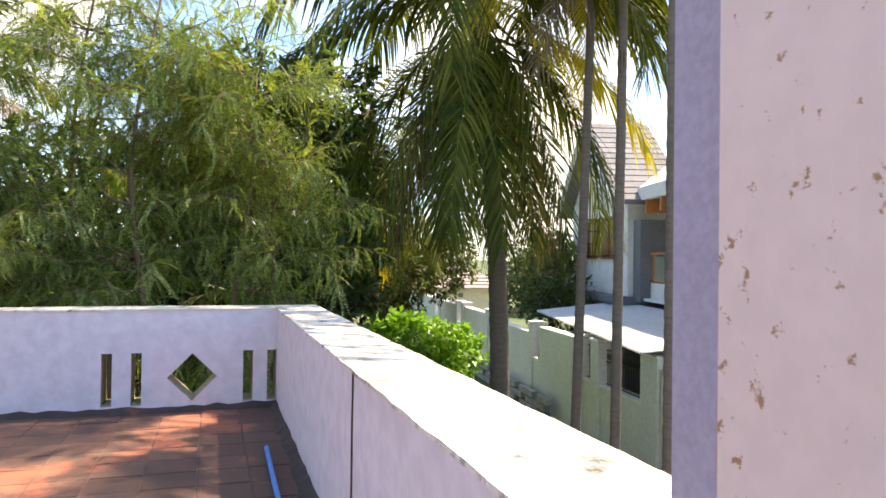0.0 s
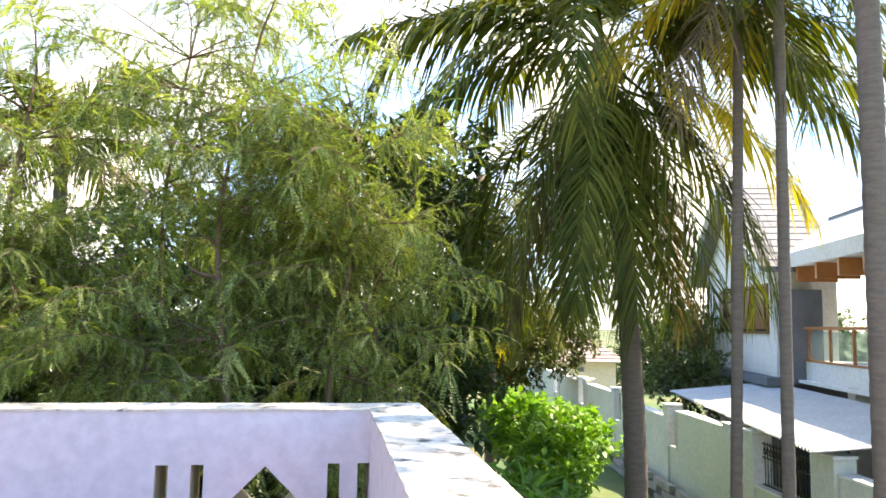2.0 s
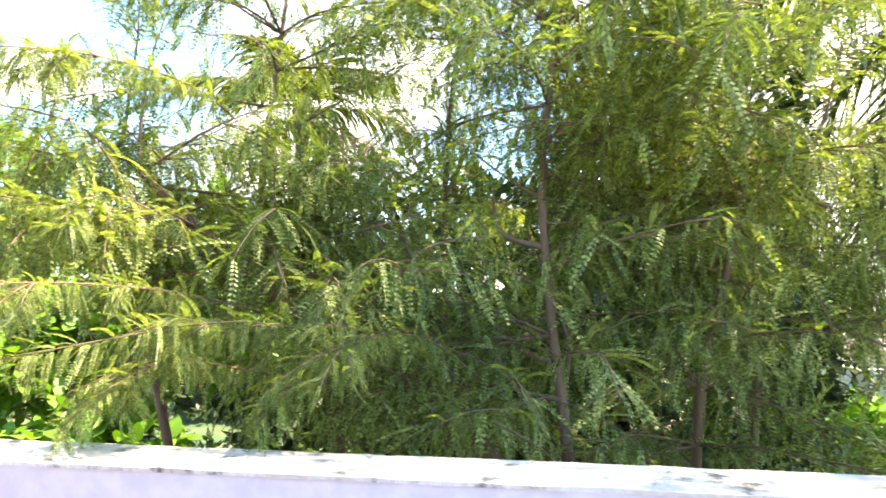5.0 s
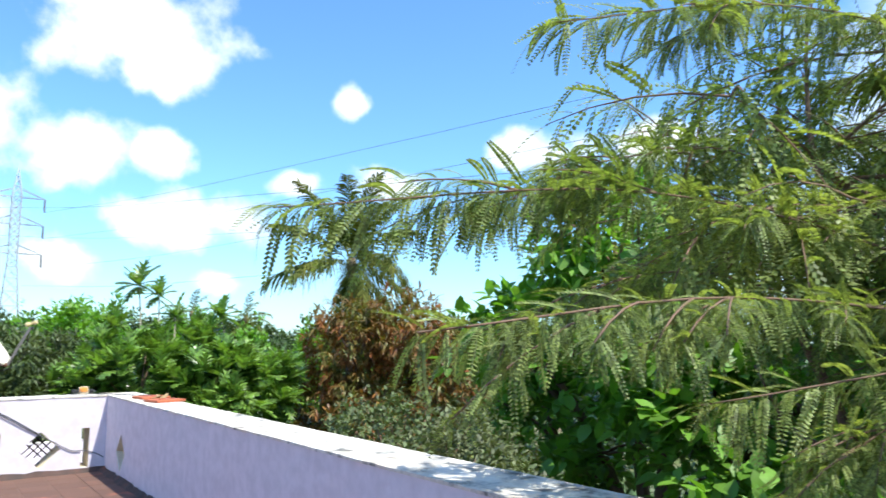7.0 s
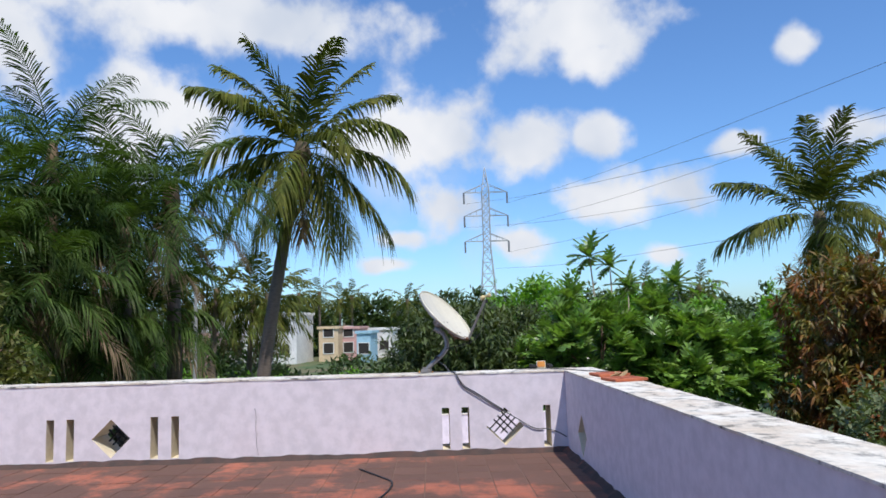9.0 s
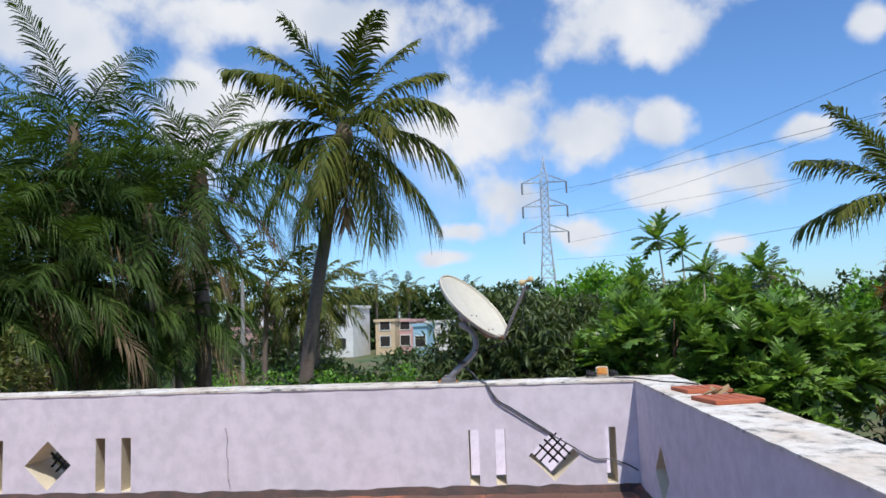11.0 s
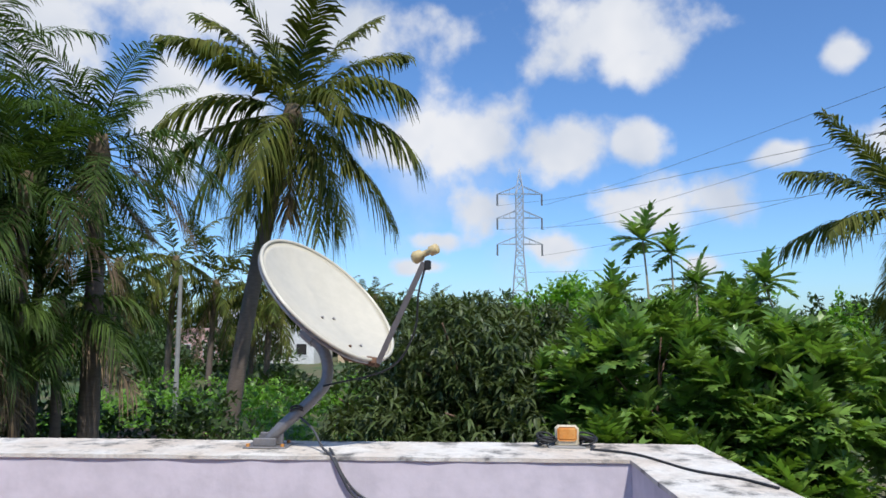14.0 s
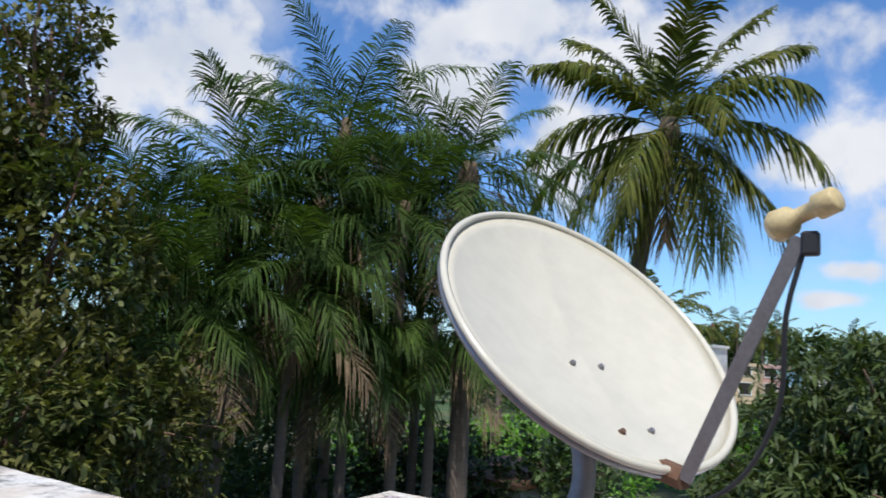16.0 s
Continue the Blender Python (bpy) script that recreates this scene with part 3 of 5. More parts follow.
def palm(name, seed, foot, crown, fronds, length=4.6, r0=0.17, r1=0.11, lean=(0, 0), label="", leaf="palm_leaf", pairs=50, leaf_len=1.0, leaf_droop=1.0,
         width=0.06, elev=(1.2, -0.9), droop=(1.0, 1.5), dry=2, yellow=(), nuts=0, group="", category="palm tree", rings=60, vee=0.12, bare=0.16, skew=0.85, loose=0.12, table=None, facing=0.0):
    """A palm; table gives each frond (turn from facing, rise, length, droop, leaf) in degrees, metres and radians where its crown has a shape of its own."""
    rng = random.Random(seed)
    t = thing(name, foot, label, category, group)
    f, c = Vector(foot), Vector(crown) - Vector(foot)
    mid = c * 0.5 + Vector((lean[0], lean[1], 0))
    part("trunk", trunk_mesh([(0, 0, -0.1), c * 0.25 + Vector((lean[0], lean[1], 0)) * 0.8, mid, c * 0.8 + Vector((lean[0], lean[1], 0)) * 0.5, c], r0, r1, rings, swell=r0 * 0.5),
         M["palm_bark"], t, "grey ringed trunk", smooth=True)
    for i in range(fronds):
        s = (i + 0.5) / fronds
        az = i * 2.39996 + rng.uniform(-0.25, 0.25)
        el = elev[0] + (elev[1] - elev[0]) * s ** skew + rng.uniform(-loose, loose)
        dr = droop[0] + (droop[1] - droop[0]) * rng.random()
        if el < -0.2:
            dr *= 0.45
        if el > 0.7:
            dr *= 0.6
        mat = leaf
        if i >= fronds - dry:
            mat = "palm_dry"
        if i in yellow:
            mat = "palm_yellow"
        ln = length * rng.uniform(0.85, 1.08)
        if table:
            turn, rise, ln, dr, mat = table[i]
            az, el = radians(facing + turn), radians(rise)
        v, q = frond_geometry(rng, tuple(c + Vector((0, 0, -0.25 * s))), az, el, ln, dr, pairs, leaf_len, leaf_droop, width, vee, bare,
                              rng.uniform(-0.3, 0.3))
        soup("frond", v, q, M[mat], t, "dry brown frond" if mat == "palm_dry" else ("yellowing frond" if mat == "palm_yellow" else ""))
    if nuts:
        for i in range(nuts):
            a = i * 2.4
            bm = bmesh.new()
            bmesh.ops.create_icosphere(bm, subdivisions=2, radius=0.13, matrix=pose(c.x + 0.28 * math.cos(a), c.y + 0.28 * math.sin(a), c.z - 0.35 - 0.12 * (i % 3)) @ Matrix.Diagonal((0.85, 0.85, 1.1, 1)))
            part("coconut", bm, M["coconut"], t, "ochre husked coconut", smooth=True)
    # fibrous sheath below the crown
    bm = bmesh.new()
    tube(bm, [c + Vector((0, 0, -0.7)), c + Vector((0, 0, -0.3)), c + Vector((0, 0, 0.25))], [r1 * 1.1, r1 * 1.9, r1 * 1.2], 8)
    part("crown_shaft", bm, M["palm_dry"], t, "brown fibrous sheath", smooth=True)
    return t


G, Y, D = "palm_leaf", "palm_yellow", "palm_dry"
HANGING_CROWN = [
    (180, 26, 5.6, 0.85, G), (172, 4, 5.2, 1.0, G), (205, 28, 5.8, 2.0, G), (222, 8, 5.8, 1.9, G), (265, 20, 5.8, 2.3, G), (318, 18, 5.6, 2.1, G), (350, 5, 5.2, 1.3, G), (345, 24, 5.6, 1.5, G),
    (8, 15, 5.6, 1.3, G), (2, -22, 5.0, 0.8, Y), (25, 35, 5.2, 1.3, G), (60, 20, 5.2, 1.3, G), (95, 30, 5.2, 1.4, G), (130, 25, 5.2, 1.3, G), (150, 50, 5.2, 1.1, G), (40, 62, 5.0, 0.8, G),
    (200, 58, 5.0, 1.0, G), (300, 55, 5.0, 1.2, G), (250, 68, 4.8, 0.8, G), (110, 70, 4.6, 0.6, G), (355, 42, 5.2, 1.1, G), (186, 48, 5.0, 1.0, G),
] + [(13 + 360 * k / 17, (-40, -60, -50, -66)[k % 4], (5.9, 5.5, 5.8, 5.2)[k % 4], (0.8, 0.45, 0.6, 0.35)[k % 4], D if k % 8 == 1 else G) for k in range(17)]
palm("coconut_palm", 11, (5.75, 16.1, GROUND), (5.2, 16.2, 6.9), len(HANGING_CROWN), 5.5, 0.22, 0.16, (0.15, 0), "tall coconut palm with drooping dark green fronds and ochre nuts",
     nuts=8, leaf_len=1.25, leaf_droop=1.0, pairs=68, width=0.09, table=HANGING_CROWN, facing=-20.7)
palm("coconut_palm", 12, (4.65, 23.6, GROUND), (4.3, 23.6, 5.6), 34, 5.4, 0.17, 0.13, (0.1, 0), "coconut palm with hanging yellowish fronds behind another palm",
     elev=(0.9, -1.5), droop=(0.8, 1.4), dry=2, yellow=(20, 24, 27, 29), width=0.08, skew=0.6)
palm("coconut_palm", 13, (5.16, 9.21, GROUND), (5.33, 9.37, 9.5), 16, 4.2, 0.125, 0.104, (0, 0), "coconut palm with a thick grey ringed trunk", rings=110)
palm("areca_palm", 14, (5.95, 13.2, GROUND), (6.35, 13.3, 7.6), 13, 3.2, 0.09, 0.07, (0.0, 0), "slender areca palm with a grey ringed trunk", rings=90, yellow=(9, 11), elev=(1.2, -0.9))
palm("areca_palm", 15, (6.3, 12.4, GROUND), (6.5, 12.5, 8.9), 13, 3.0, 0.09, 0.07, (0.0, 0), "slender areca palm with a grey ringed trunk", rings=90, elev=(1.2, -0.8))
OPEN_CROWN = [
    (180, 50, 5.2, 0.9, G), (158, 62, 5.4, 0.7, G), (105, 62, 5.2, 0.6, G), (28, 66, 5.4, 0.6, G), (8, 52, 5.2, 0.8, G), (-75, 66, 5.0, 0.8, G), (200, 74, 5.0, 0.5, G), (-30, 36, 4.8, 1.4, G), (-15, 8, 5.2, 1.3, G), (-10, -30, 5.2, 0.7, G),
    (-55, -56, 5.0, 0.4, G), (-105, -12, 5.0, 1.2, G), (190, 22, 4.8, 1.4, G), (176, -2, 5.2, 1.1, G), (205, -28, 5.0, 0.9, G), (-90, -74, 3.8, 0.2, D), (90, 45, 4.8, 0.9, G), (60, 12, 4.8, 1.0, G),
    (125, 12, 4.8, 1.0, G), (215, 48, 4.6, 1.2, G), (-130, -58, 4.2, 0.4, G), (-65, 25, 4.6, 1.6, G), (-40, -45, 4.6, 0.5, G), (-120, -40, 4.6, 0.6, G), (160, -50, 4.4, 0.5, G), (20, -55, 4.4, 0.4, G),
]
palm("coconut_palm", 16, (-32.2, -0.2, GROUND), (-32.4, 1.66, 8.75), len(OPEN_CROWN), 5.2, 0.29, 0.21, (0.3, -0.1), "coconut palm with a leaning trunk and full green crown",
     leaf_len=1.3, leaf_droop=1.35, pairs=60, width=0.105, table=OPEN_CROWN, facing=102.2)
palm("coconut_palm", 17, (-38.8, 26.4, GROUND), (-38.8, 26.4, 6.2), len(OPEN_CROWN), 5.2, 0.26, 0.19, (0, 0), "coconut palm with spreading grey-green fronds",
     leaf_len=1.4, leaf_droop=1.25, pairs=56, width=0.11, table=[(a + 47, e, n * 1.12, d, k) for a, e, n, d, k in OPEN_CROWN], facing=122)
for k, (x, y, z, s) in enumerate(((-22.9, -3.5, 6.5, 3.6), (-23.9, -0.6, 5.4, 3.2), (-21.2, -2.6, 4.2, 2.8), (-22.3, -1.2, 4.2, 2.9), (-19.5, -3.4, 2.9, 2.6),
                                  (-20.2, -2.2, 2.6, 2.5), (-25.0, -2.5, 5.6, 3.2), (-18.3, -2.9, 1.9, 2.3), (-21.6, -1.9, 1.4, 2.2), (-23.2, -0.9, 1.8, 2.4), (-20.0, -3.6, 4.6, 2.8),
                                  (-22.4, -3.0, 2.6, 2.5), (-18.6, -4.2, 3.4, 2.6), (-24.4, -4.2, 5.8, 3.2))):
    palm("areca_palm", 30 + k, (x + 0.2, y + 0.2, GROUND), (x, y, z), 22, s, 0.12 if k != 1 else 0.24, 0.09 if k != 1 else 0.15, (0.1, 0.1),
         "clustered areca palm with glossy dark green fronds", leaf="areca_leaf", pairs=44, leaf_len=0.85, leaf_droop=1.0, width=0.048, elev=(1.25, -0.7), droop=(1.1, 1.8),
         dry=3, group="areca palm clump", rings=36, vee=0.25)


# ---- broad-leaved trees ----
def limb_lines(rng, start, targets, sag=0.1):
    lines = []
    for tgt in targets:
        a, b = Vector(start), Vector(tgt)
        m = a.lerp(b, 0.5) + Vector((rng.uniform(-0.15, 0.15), rng.uniform(-0.15, 0.15), (b - a).length * sag))
        lines.append(curve_points([a, m, b], 5))
    return lines


def leafy_tree(name, seed, foot, blobs, leaf, tmpl, size, count, label, category="tree", trunk_r=0.15, upward=0.3, cluster=6, spread=0.10, group="", kind=""):
    """A tapered trunk with limbs to each lobe of the crown, and a crown of leaf clusters that thin out to an uneven outline."""
    rng = np.random.default_rng(seed)
    r2 = random.Random(seed)
    t = thing(name, foot, label, category, group, kind)
    f = np.array(foot)
    centre = np.mean([b[:3] for b in blobs], axis=0) - f
    fork = Vector((centre[0] * 0.3, centre[1] * 0.3, max(0.8, centre[2] * 0.45)))
    bm = bmesh.new()
    tube(bm, curve_points([(0, 0, -0.1), fork * 0.5 + Vector((r2.uniform(-0.1, 0.1), r2.uniform(-0.1, 0.1), 0)), fork], 4), [trunk_r * (1.15 - 0.045 * i) for i in range(9)], 8)
    part("trunk", bm, M["bark"], t, "", smooth=True)
    for b in blobs:
        bm = bmesh.new()
        c = Vector(np.array(b[:3]) - f)
        for line in limb_lines(r2, fork, [c]):
            k = len(line)
            tube(bm, line, [trunk_r * 0.6 * (1 - 0.75 * i / k) for i in range(k)], 6)
        for _ in range(5):
            d = Vector(unit_vectors(rng, 1)[0])
            tip = c + Vector((d.x * b[3], d.y * b[3], abs(d.z) * b[4])) * 0.85
            for line in limb_lines(r2, c * 0.75 + fork * 0.25, [tip]):
                k = len(line)
                tube(bm, line, [trunk_r * 0.25 * (1 - 0.8 * i / k) for i in range(k)], 5)
        part("limb", bm, M["bark"], t, "", smooth=True)
    total = sum(b[3] ** 2 * b[4] for b in blobs)
    pos, fwd = [], []
    for b in blobs:
        m = max(5, int(count * b[3] ** 2 * b[4] / total))
        d = unit_vectors(rng, m)
        r = rng.random(m) ** 0.28 * (0.82 + 0.30 * np.array([noise.noise(Vector(v * 2.3) + Vector(b[:3])) for v in d]))
        pos.append(np.array(b[:3]) - f + d * r[:, None] * np.array([b[3], b[3], b[4]]))
        fwd.append(d + np.array([0, 0, upward]))
    pos, fwd = np.concatenate(pos), np.concatenate(fwd)
    n = len(pos)
    pos = np.repeat(pos, cluster, axis=0) + rng.normal(size=(n * cluster, 3)) * spread * 0.3
    fwd = np.repeat(fwd, cluster, axis=0) * 0.7 + unit_vectors(rng, n * cluster)
    up = np.array([0, 0, 1.0]) + 0.35 * unit_vectors(rng, n * cluster)
    v, q = scatter(*tmpl, pos, fwd, up, size * rng.uniform(0.7, 1.2, n * cluster))
    soup("crown", v, q, M[leaf], t)
    return t


FAR_LEAF = (np.array([(0, 0, 0), (0.45, 0.27, 0.04), (1, 0, -0.2), (0.5, -0.27, 0.02)]), np.array([(0, 3, 2, 1)]))
LANCE, OVAL, BROAD, BIG = blade(0.22, 0.45), blade(0.42, 0.25), blade(0.6, 0.3), lobed()

leafy_tree("mango_tree", 51, (-23.5, 7.6, GROUND), [(-22.6, 7.6, 0.4, 2.4, 1.9), (-21.3, 6.2, -0.9, 1.7, 1.5), (-20.8, 8.6, -0.7, 1.8, 1.6), (-23.4, 9.4, 0.6, 1.8, 1.5),
            (-24.8, 8.0, 0.6, 2.0, 1.6), (-19.7, 7.4, -1.6, 1.4, 1.2)],
           "mango_leaf", LANCE, 0.25, 4600, "dense mango tree with drooping narrow dark leaves", upward=-0.1, cluster=8, trunk_r=0.2)
breadfruit = leafy_tree("breadfruit_tree", 52, (-20.6, 11.0, GROUND), [(-20.4, 10.6, 0.3, 1.7, 1.5), (-19.6, 12.4, 0.1, 1.6, 1.5), (-18.9, 10.2, -1.0, 1.3, 1.3), (-19.0, 11.9, -1.2, 1.5, 1.3),
            (-21.2, 12.0, 1.1, 1.1, 0.9), (-21.0, 9.6, -0.2, 1.1, 1.2), (-20.2, 13.6, 0.2, 1.3, 1.2)],
           "bread_leaf", BIG, 0.56, 400, "breadfruit tree with large glossy lobed leaves", upward=0.9, cluster=8, spread=0.12, trunk_r=0.1)


def tall_shoots(tree, foot):
    """Bare pale shoots above the crown, each ending in a rosette of large lobed leaves."""
    rng, nr = random.Random(5), np.random.default_rng(5)
    f = Vector(foot)
    for root, tip, size in (((-21.2, 10.9, 0.9), (-21.5, 10.87, 3.0), 0.66), ((-21.2, 11.2, 0.9), (-21.5, 11.38, 2.75), 0.5), ((-21.0, 11.5, 0.8), (-21.5, 11.81, 2.2), 0.6),
                            ((-20.8, 12.9, 0.7), (-21.4, 13.0, 2.2), 0.66), ((-21.2, 10.3, 0.6), (-21.5, 10.35, 1.95), 0.6), ((-20.6, 12.2, 0.5), (-21.0, 12.5, 1.75), 0.62)):
        a, b = Vector(root) - f, Vector(tip) - f
        line = curve_points([a, a.lerp(b, 0.5) + Vector((0, rng.uniform(-0.12, 0.12), 0)), b], 5)
        part("shoot", tube(bmesh.new(), line, [0.032 - 0.0016 * i for i in range(len(line))], 6), M["pale_shoot"], tree, "pale bare shoot", smooth=True)
        n = 13
        ang = np.arange(n) * 2.4 + nr.uniform(-0.2, 0.2, n)
        rise = np.linspace(1.3, -0.5, n)
        fwd = np.stack([np.cos(ang) * np.cos(rise), np.sin(ang) * np.cos(rise), np.sin(rise)], 1)
        v, q = scatter(*BIG, np.array([tuple(b)] * n) + nr.normal(size=(n, 3)) * 0.03, fwd, np.array([0, 0, 1.0]) + 0.2 * unit_vectors(nr, n), size * nr.uniform(0.75, 1.15, n))
        soup("leaf_rosette", v, q, M["bread_leaf"], tree)


tall_shoots(breadfruit, (-20.6, 11.0, GROUND))
leafy_tree("flushing_mango_tree", 53, (-19.9, 16.6, GROUND), [(-19.5, 15.9, 1.3, 1.5, 1.7), (-18.8, 17.3, 1.7, 1.7, 1.5), (-20.1, 15.6, -0.3, 1.3, 1.6), (-19.0, 16.6, -0.6, 1.8, 1.8),
            (-18.4, 18.6, 0.6, 1.6, 1.8)],
           "red_leaf", LANCE, 0.27, 2100, "mango tree flushed with red and yellow-green young leaves", upward=0.1, cluster=8)
leafy_tree("thorn_bush", 54, (-8.6, 10.9, GROUND), [(-9.2, 10.9, 0.2, 1.0, 0.9), (-8.0, 11.0, 0.1, 1.1, 0.8), (-7.0, 10.6, -0.1, 1.0, 0.75), (-9.9, 11.2, -0.5, 0.9, 0.9), (-8.2, 10.6, -0.9, 1.8, 0.9)],
           "scrub_leaf", FAR_LEAF, 0.075, 5000, "grey-green thorny bush with bare twigs", "bush", 0.06, 0.2, 6)
leafy_tree("broadleaf_tree", 55, (-7.8, 13.6, GROUND), [(-7.9, 13.4, 2.7, 1.3, 1.1), (-8.8, 12.8, 1.4, 1.2, 0.9), (-7.0, 13.2, 1.3, 1.3, 1.2), (-6.0, 13.0, 0.6, 1.1, 1.2), (-8.6, 13.0, 0.2, 1.2, 1.0),
            (-5.4, 12.4, -0.4, 1.2, 0.9), (-4.6, 13.6, 1.6, 1.2, 1.3)],
           "bright_leaf", BROAD, 0.22, 1500, "sunlit tree with broad bright green leaves", upward=0.3, cluster=6, spread=0.2)
leafy_tree("shade_tree", 56, (-15.0, -2.2, GROUND), [(-15.2, -1.8, 2.2, 1.7, 1.8), (-14.4, -0.6, 0.2, 1.6, 1.6), (-16.3, -1.2, 0.0, 1.5, 1.7), (-15.2, -3.0, 4.2, 1.6, 1.4), (-14.0, -2.6, 3.2, 1.6, 1.8), (-15.3, -2.6, 5.7, 1.0, 0.9)],
           "olive_leaf", OVAL, 0.15, 5200, "dense dark-leaved tree with some yellowing leaves", upward=0.1, cluster=6, spread=0.15)


# ---- the feathery tree over the north wall ----
FEATHER, FEATHER_FINE = feather(11, 0.10, 0.10, 0.4), feather(17, 0.105, 0.078, 0.5)


def feathery_tree():
    rng, nr = random.Random(71), np.random.default_rng(71)
    foot = Vector((-0.9, 10.9, GROUND))
    t = thing("feathery_tree", tuple(foot), "large multi-stemmed tree with feathery pinnate leaves overhanging the parapet", "tree")
    stems = [
        [(-1.0, 10.9, GROUND), (-1.2, 10.6, -0.6), (-1.46, 10.47, 0.6), (-2.14, 10.4, 1.04), (-2.6, 10.3, 1.38), (-3.11, 10.13, 1.81), (-3.6, 9.9, 2.3)],
        [(-0.7, 11.0, GROUND), (-0.85, 10.7, 0.0), (-0.9, 10.45, 1.5), (-0.95, 10.5, 2.6), (-0.8, 10.7, 4.3)],
        [(0.0, 11.2, GROUND), (0.0, 11.0, 0.5), (0.1, 10.8, 2.2), (0.3, 10.8, 3.5)],
        [(-2.4, 11.2, GROUND), (-2.6, 11.1, 0.5), (-2.9, 10.9, 1.8), (-3.12, 10.73, 2.24), (-3.0, 10.8, 3.8)],
        [(0.3, 11.8, GROUND), (0.4, 11.6, 0.6), (0.6, 11.3, 1.8), (0.8, 11.0, 2.5)],
        [(-1.7, 11.9, GROUND), (-1.8, 11.7, 1.0), (-1.9, 11.5, 3.0), (-1.5, 11.4, 5.2)],
        [(-3.6, 11.6, GROUND), (-3.9, 11.2, 0.4), (-4.1, 10.9, 1.6), (-4.2, 10.6, 2.6)],
    ]
    overhang = [
        [(-3.1, 10.1, 1.7), (-3.25, 9.2, 1.88), (-3.4, 8.2, 1.93), (-3.66, 7.15, 1.80)],
        [(-2.6, 10.2, 1.35), (-2.9, 9.3, 1.52), (-3.0, 8.2, 1.56), (-2.97, 7.15, 1.46)],
        [(-3.0, 10.7, 2.5), (-3.1, 9.8, 2.75), (-3.25, 8.9, 2.7), (-3.44, 7.97, 2.45)],
        [(-2.2, 10.3, 0.9), (-2.8, 9.4, 1.15), (-2.9, 9.0, 1.2), (-2.95, 8.6, 1.1)],
        [(-1.6, 10.3, 0.8), (-2.1, 9.5, 1.25), (-2.5, 8.9, 1.4), (-3.02, 8.05, 1.28)],
        [(-3.6, 10.0, 2.2), (-3.8, 9.3, 2.3), (-3.9, 8.7, 2.2), (-3.9, 8.05, 1.92)],
        [(-3.6, 10.0, 1.6), (-3.8, 9.2, 1.75), (-3.95, 8.6, 1.65), (-4.0, 8.15, 1.45)],
        [(-1.3, 10.3, 0.9), (-1.7, 9.6, 1.3), (-2.0, 9.0, 1.3), (-2.2, 8.6, 1.05)],
    ]
    twigs = bmesh.new()
    pos, fwd, size = [], [], []
    npos, nfwd, nsize = [], [], []

    def leaves(line, start, gap, near, hang, scale):
        d = 0.0
        total = sum((b - a).length for a, b in zip(line, line[1:]))
        for a, b in zip(line, line[1:]):
            seg = (b - a).length
            k = 0.0
            while k < seg:
                if d + k > start * total:
                    p = a.lerp(b, k / max(seg, 1e-6))
                    ax = (b - a).normalized()
                    side = Vector((rng.uniform(-1, 1), rng.uniform(-1, 1), rng.uniform(-0.5, 0.6)))
                    side = (side - ax * side.dot(ax)).normalized()
                    o = side * 0.75 + ax * 0.55 + Vector((0, 0, -hang * rng.uniform(-0.35, 1.5)))
                    (npos if near else pos).append(tuple(p)), (nfwd if near else fwd).append(tuple(o)), (nsize if near else size).append(scale * rng.uniform(0.55, 1.2))
                k += gap
            d += seg

    def branch(a, d, length, r, near=False, twig_count=5, hang=0.6, sag=0.35):
        pts, p, v = [Vector(a)], Vector(a), Vector(d).normalized()
        n = 6
        for i in range(n):
            v = (v + Vector((rng.uniform(-0.12, 0.12), rng.uniform(-0.12, 0.12), rng.uniform(-0.1, 0.08) - sag / n * (0.4 + i / n)))).normalized()
            p = p + v * length / n
            pts.append(p.copy())
        tube(twigs, pts, [r * (1 - 0.8 * i / n) for i in range(n + 1)], 5)
        leaves(pts, 0.2, 0.05, near, hang, 0.27)
        for _ in range(twig_count):
            k = rng.randint(1, n)
            ax = (pts[k] - pts[k - 1]).normalized()
            sd = Vector((rng.uniform(-1, 1), rng.uniform(-1, 1), rng.uniform(-0.3, 0.5)))
            q, w, tp = pts[k].copy(), (ax * 0.7 + sd.normalized() * 0.8).normalized(), [pts[k].copy()]
            ln = rng.uniform(0.35, 0.75)
            for i in range(4):
                w = (w + Vector((0, 0, -0.16))).normalized()
                q = q + w * ln / 4
                tp.append(q.copy())
            tube(twigs, tp, [0.006, 0.005, 0.004, 0.003, 0.002], 4)
            leaves(tp, 0.05, 0.05, near, hang, 0.27)

    for s, stem in enumerate(stems):
        bent = [Vector(p) - foot for p in stem]
        if s not in (0, 3):
            bent = [p + Vector((rng.uniform(-0.22, 0.22), rng.uniform(-0.15, 0.15), 0)) if 0 < j < len(bent) - 1 else p for j, p in enumerate(bent)]
        line = curve_points(bent, 6)
        n = len(line)
        r0 = (0.12, 0.055, 0.05, 0.07, 0.05, 0.045, 0.055)[s]
        part("stem", tube(bmesh.new(), line, [r0 * (1 - 0.82 * i / n) for i in range(n)], 8), M["bark"], t, "brown forked stem", smooth=True)
        # side limbs that fork off low down and climb through the crown
        for k in range(3):
            i = int(n * rng.uniform(0.3, 0.6))
            a = rng.uniform(0, 2 * math.pi)
            p0 = line[i]
            reach = Vector((math.cos(a) * rng.uniform(0.5, 0.95), abs(math.sin(a)) * 0.4 - 0.15, rng.uniform(0.4, 1.2)))
            limb = curve_points([p0, p0 + reach * 0.45 + Vector((rng.uniform(-0.15, 0.15), 0, -0.1)), p0 + reach], 5)
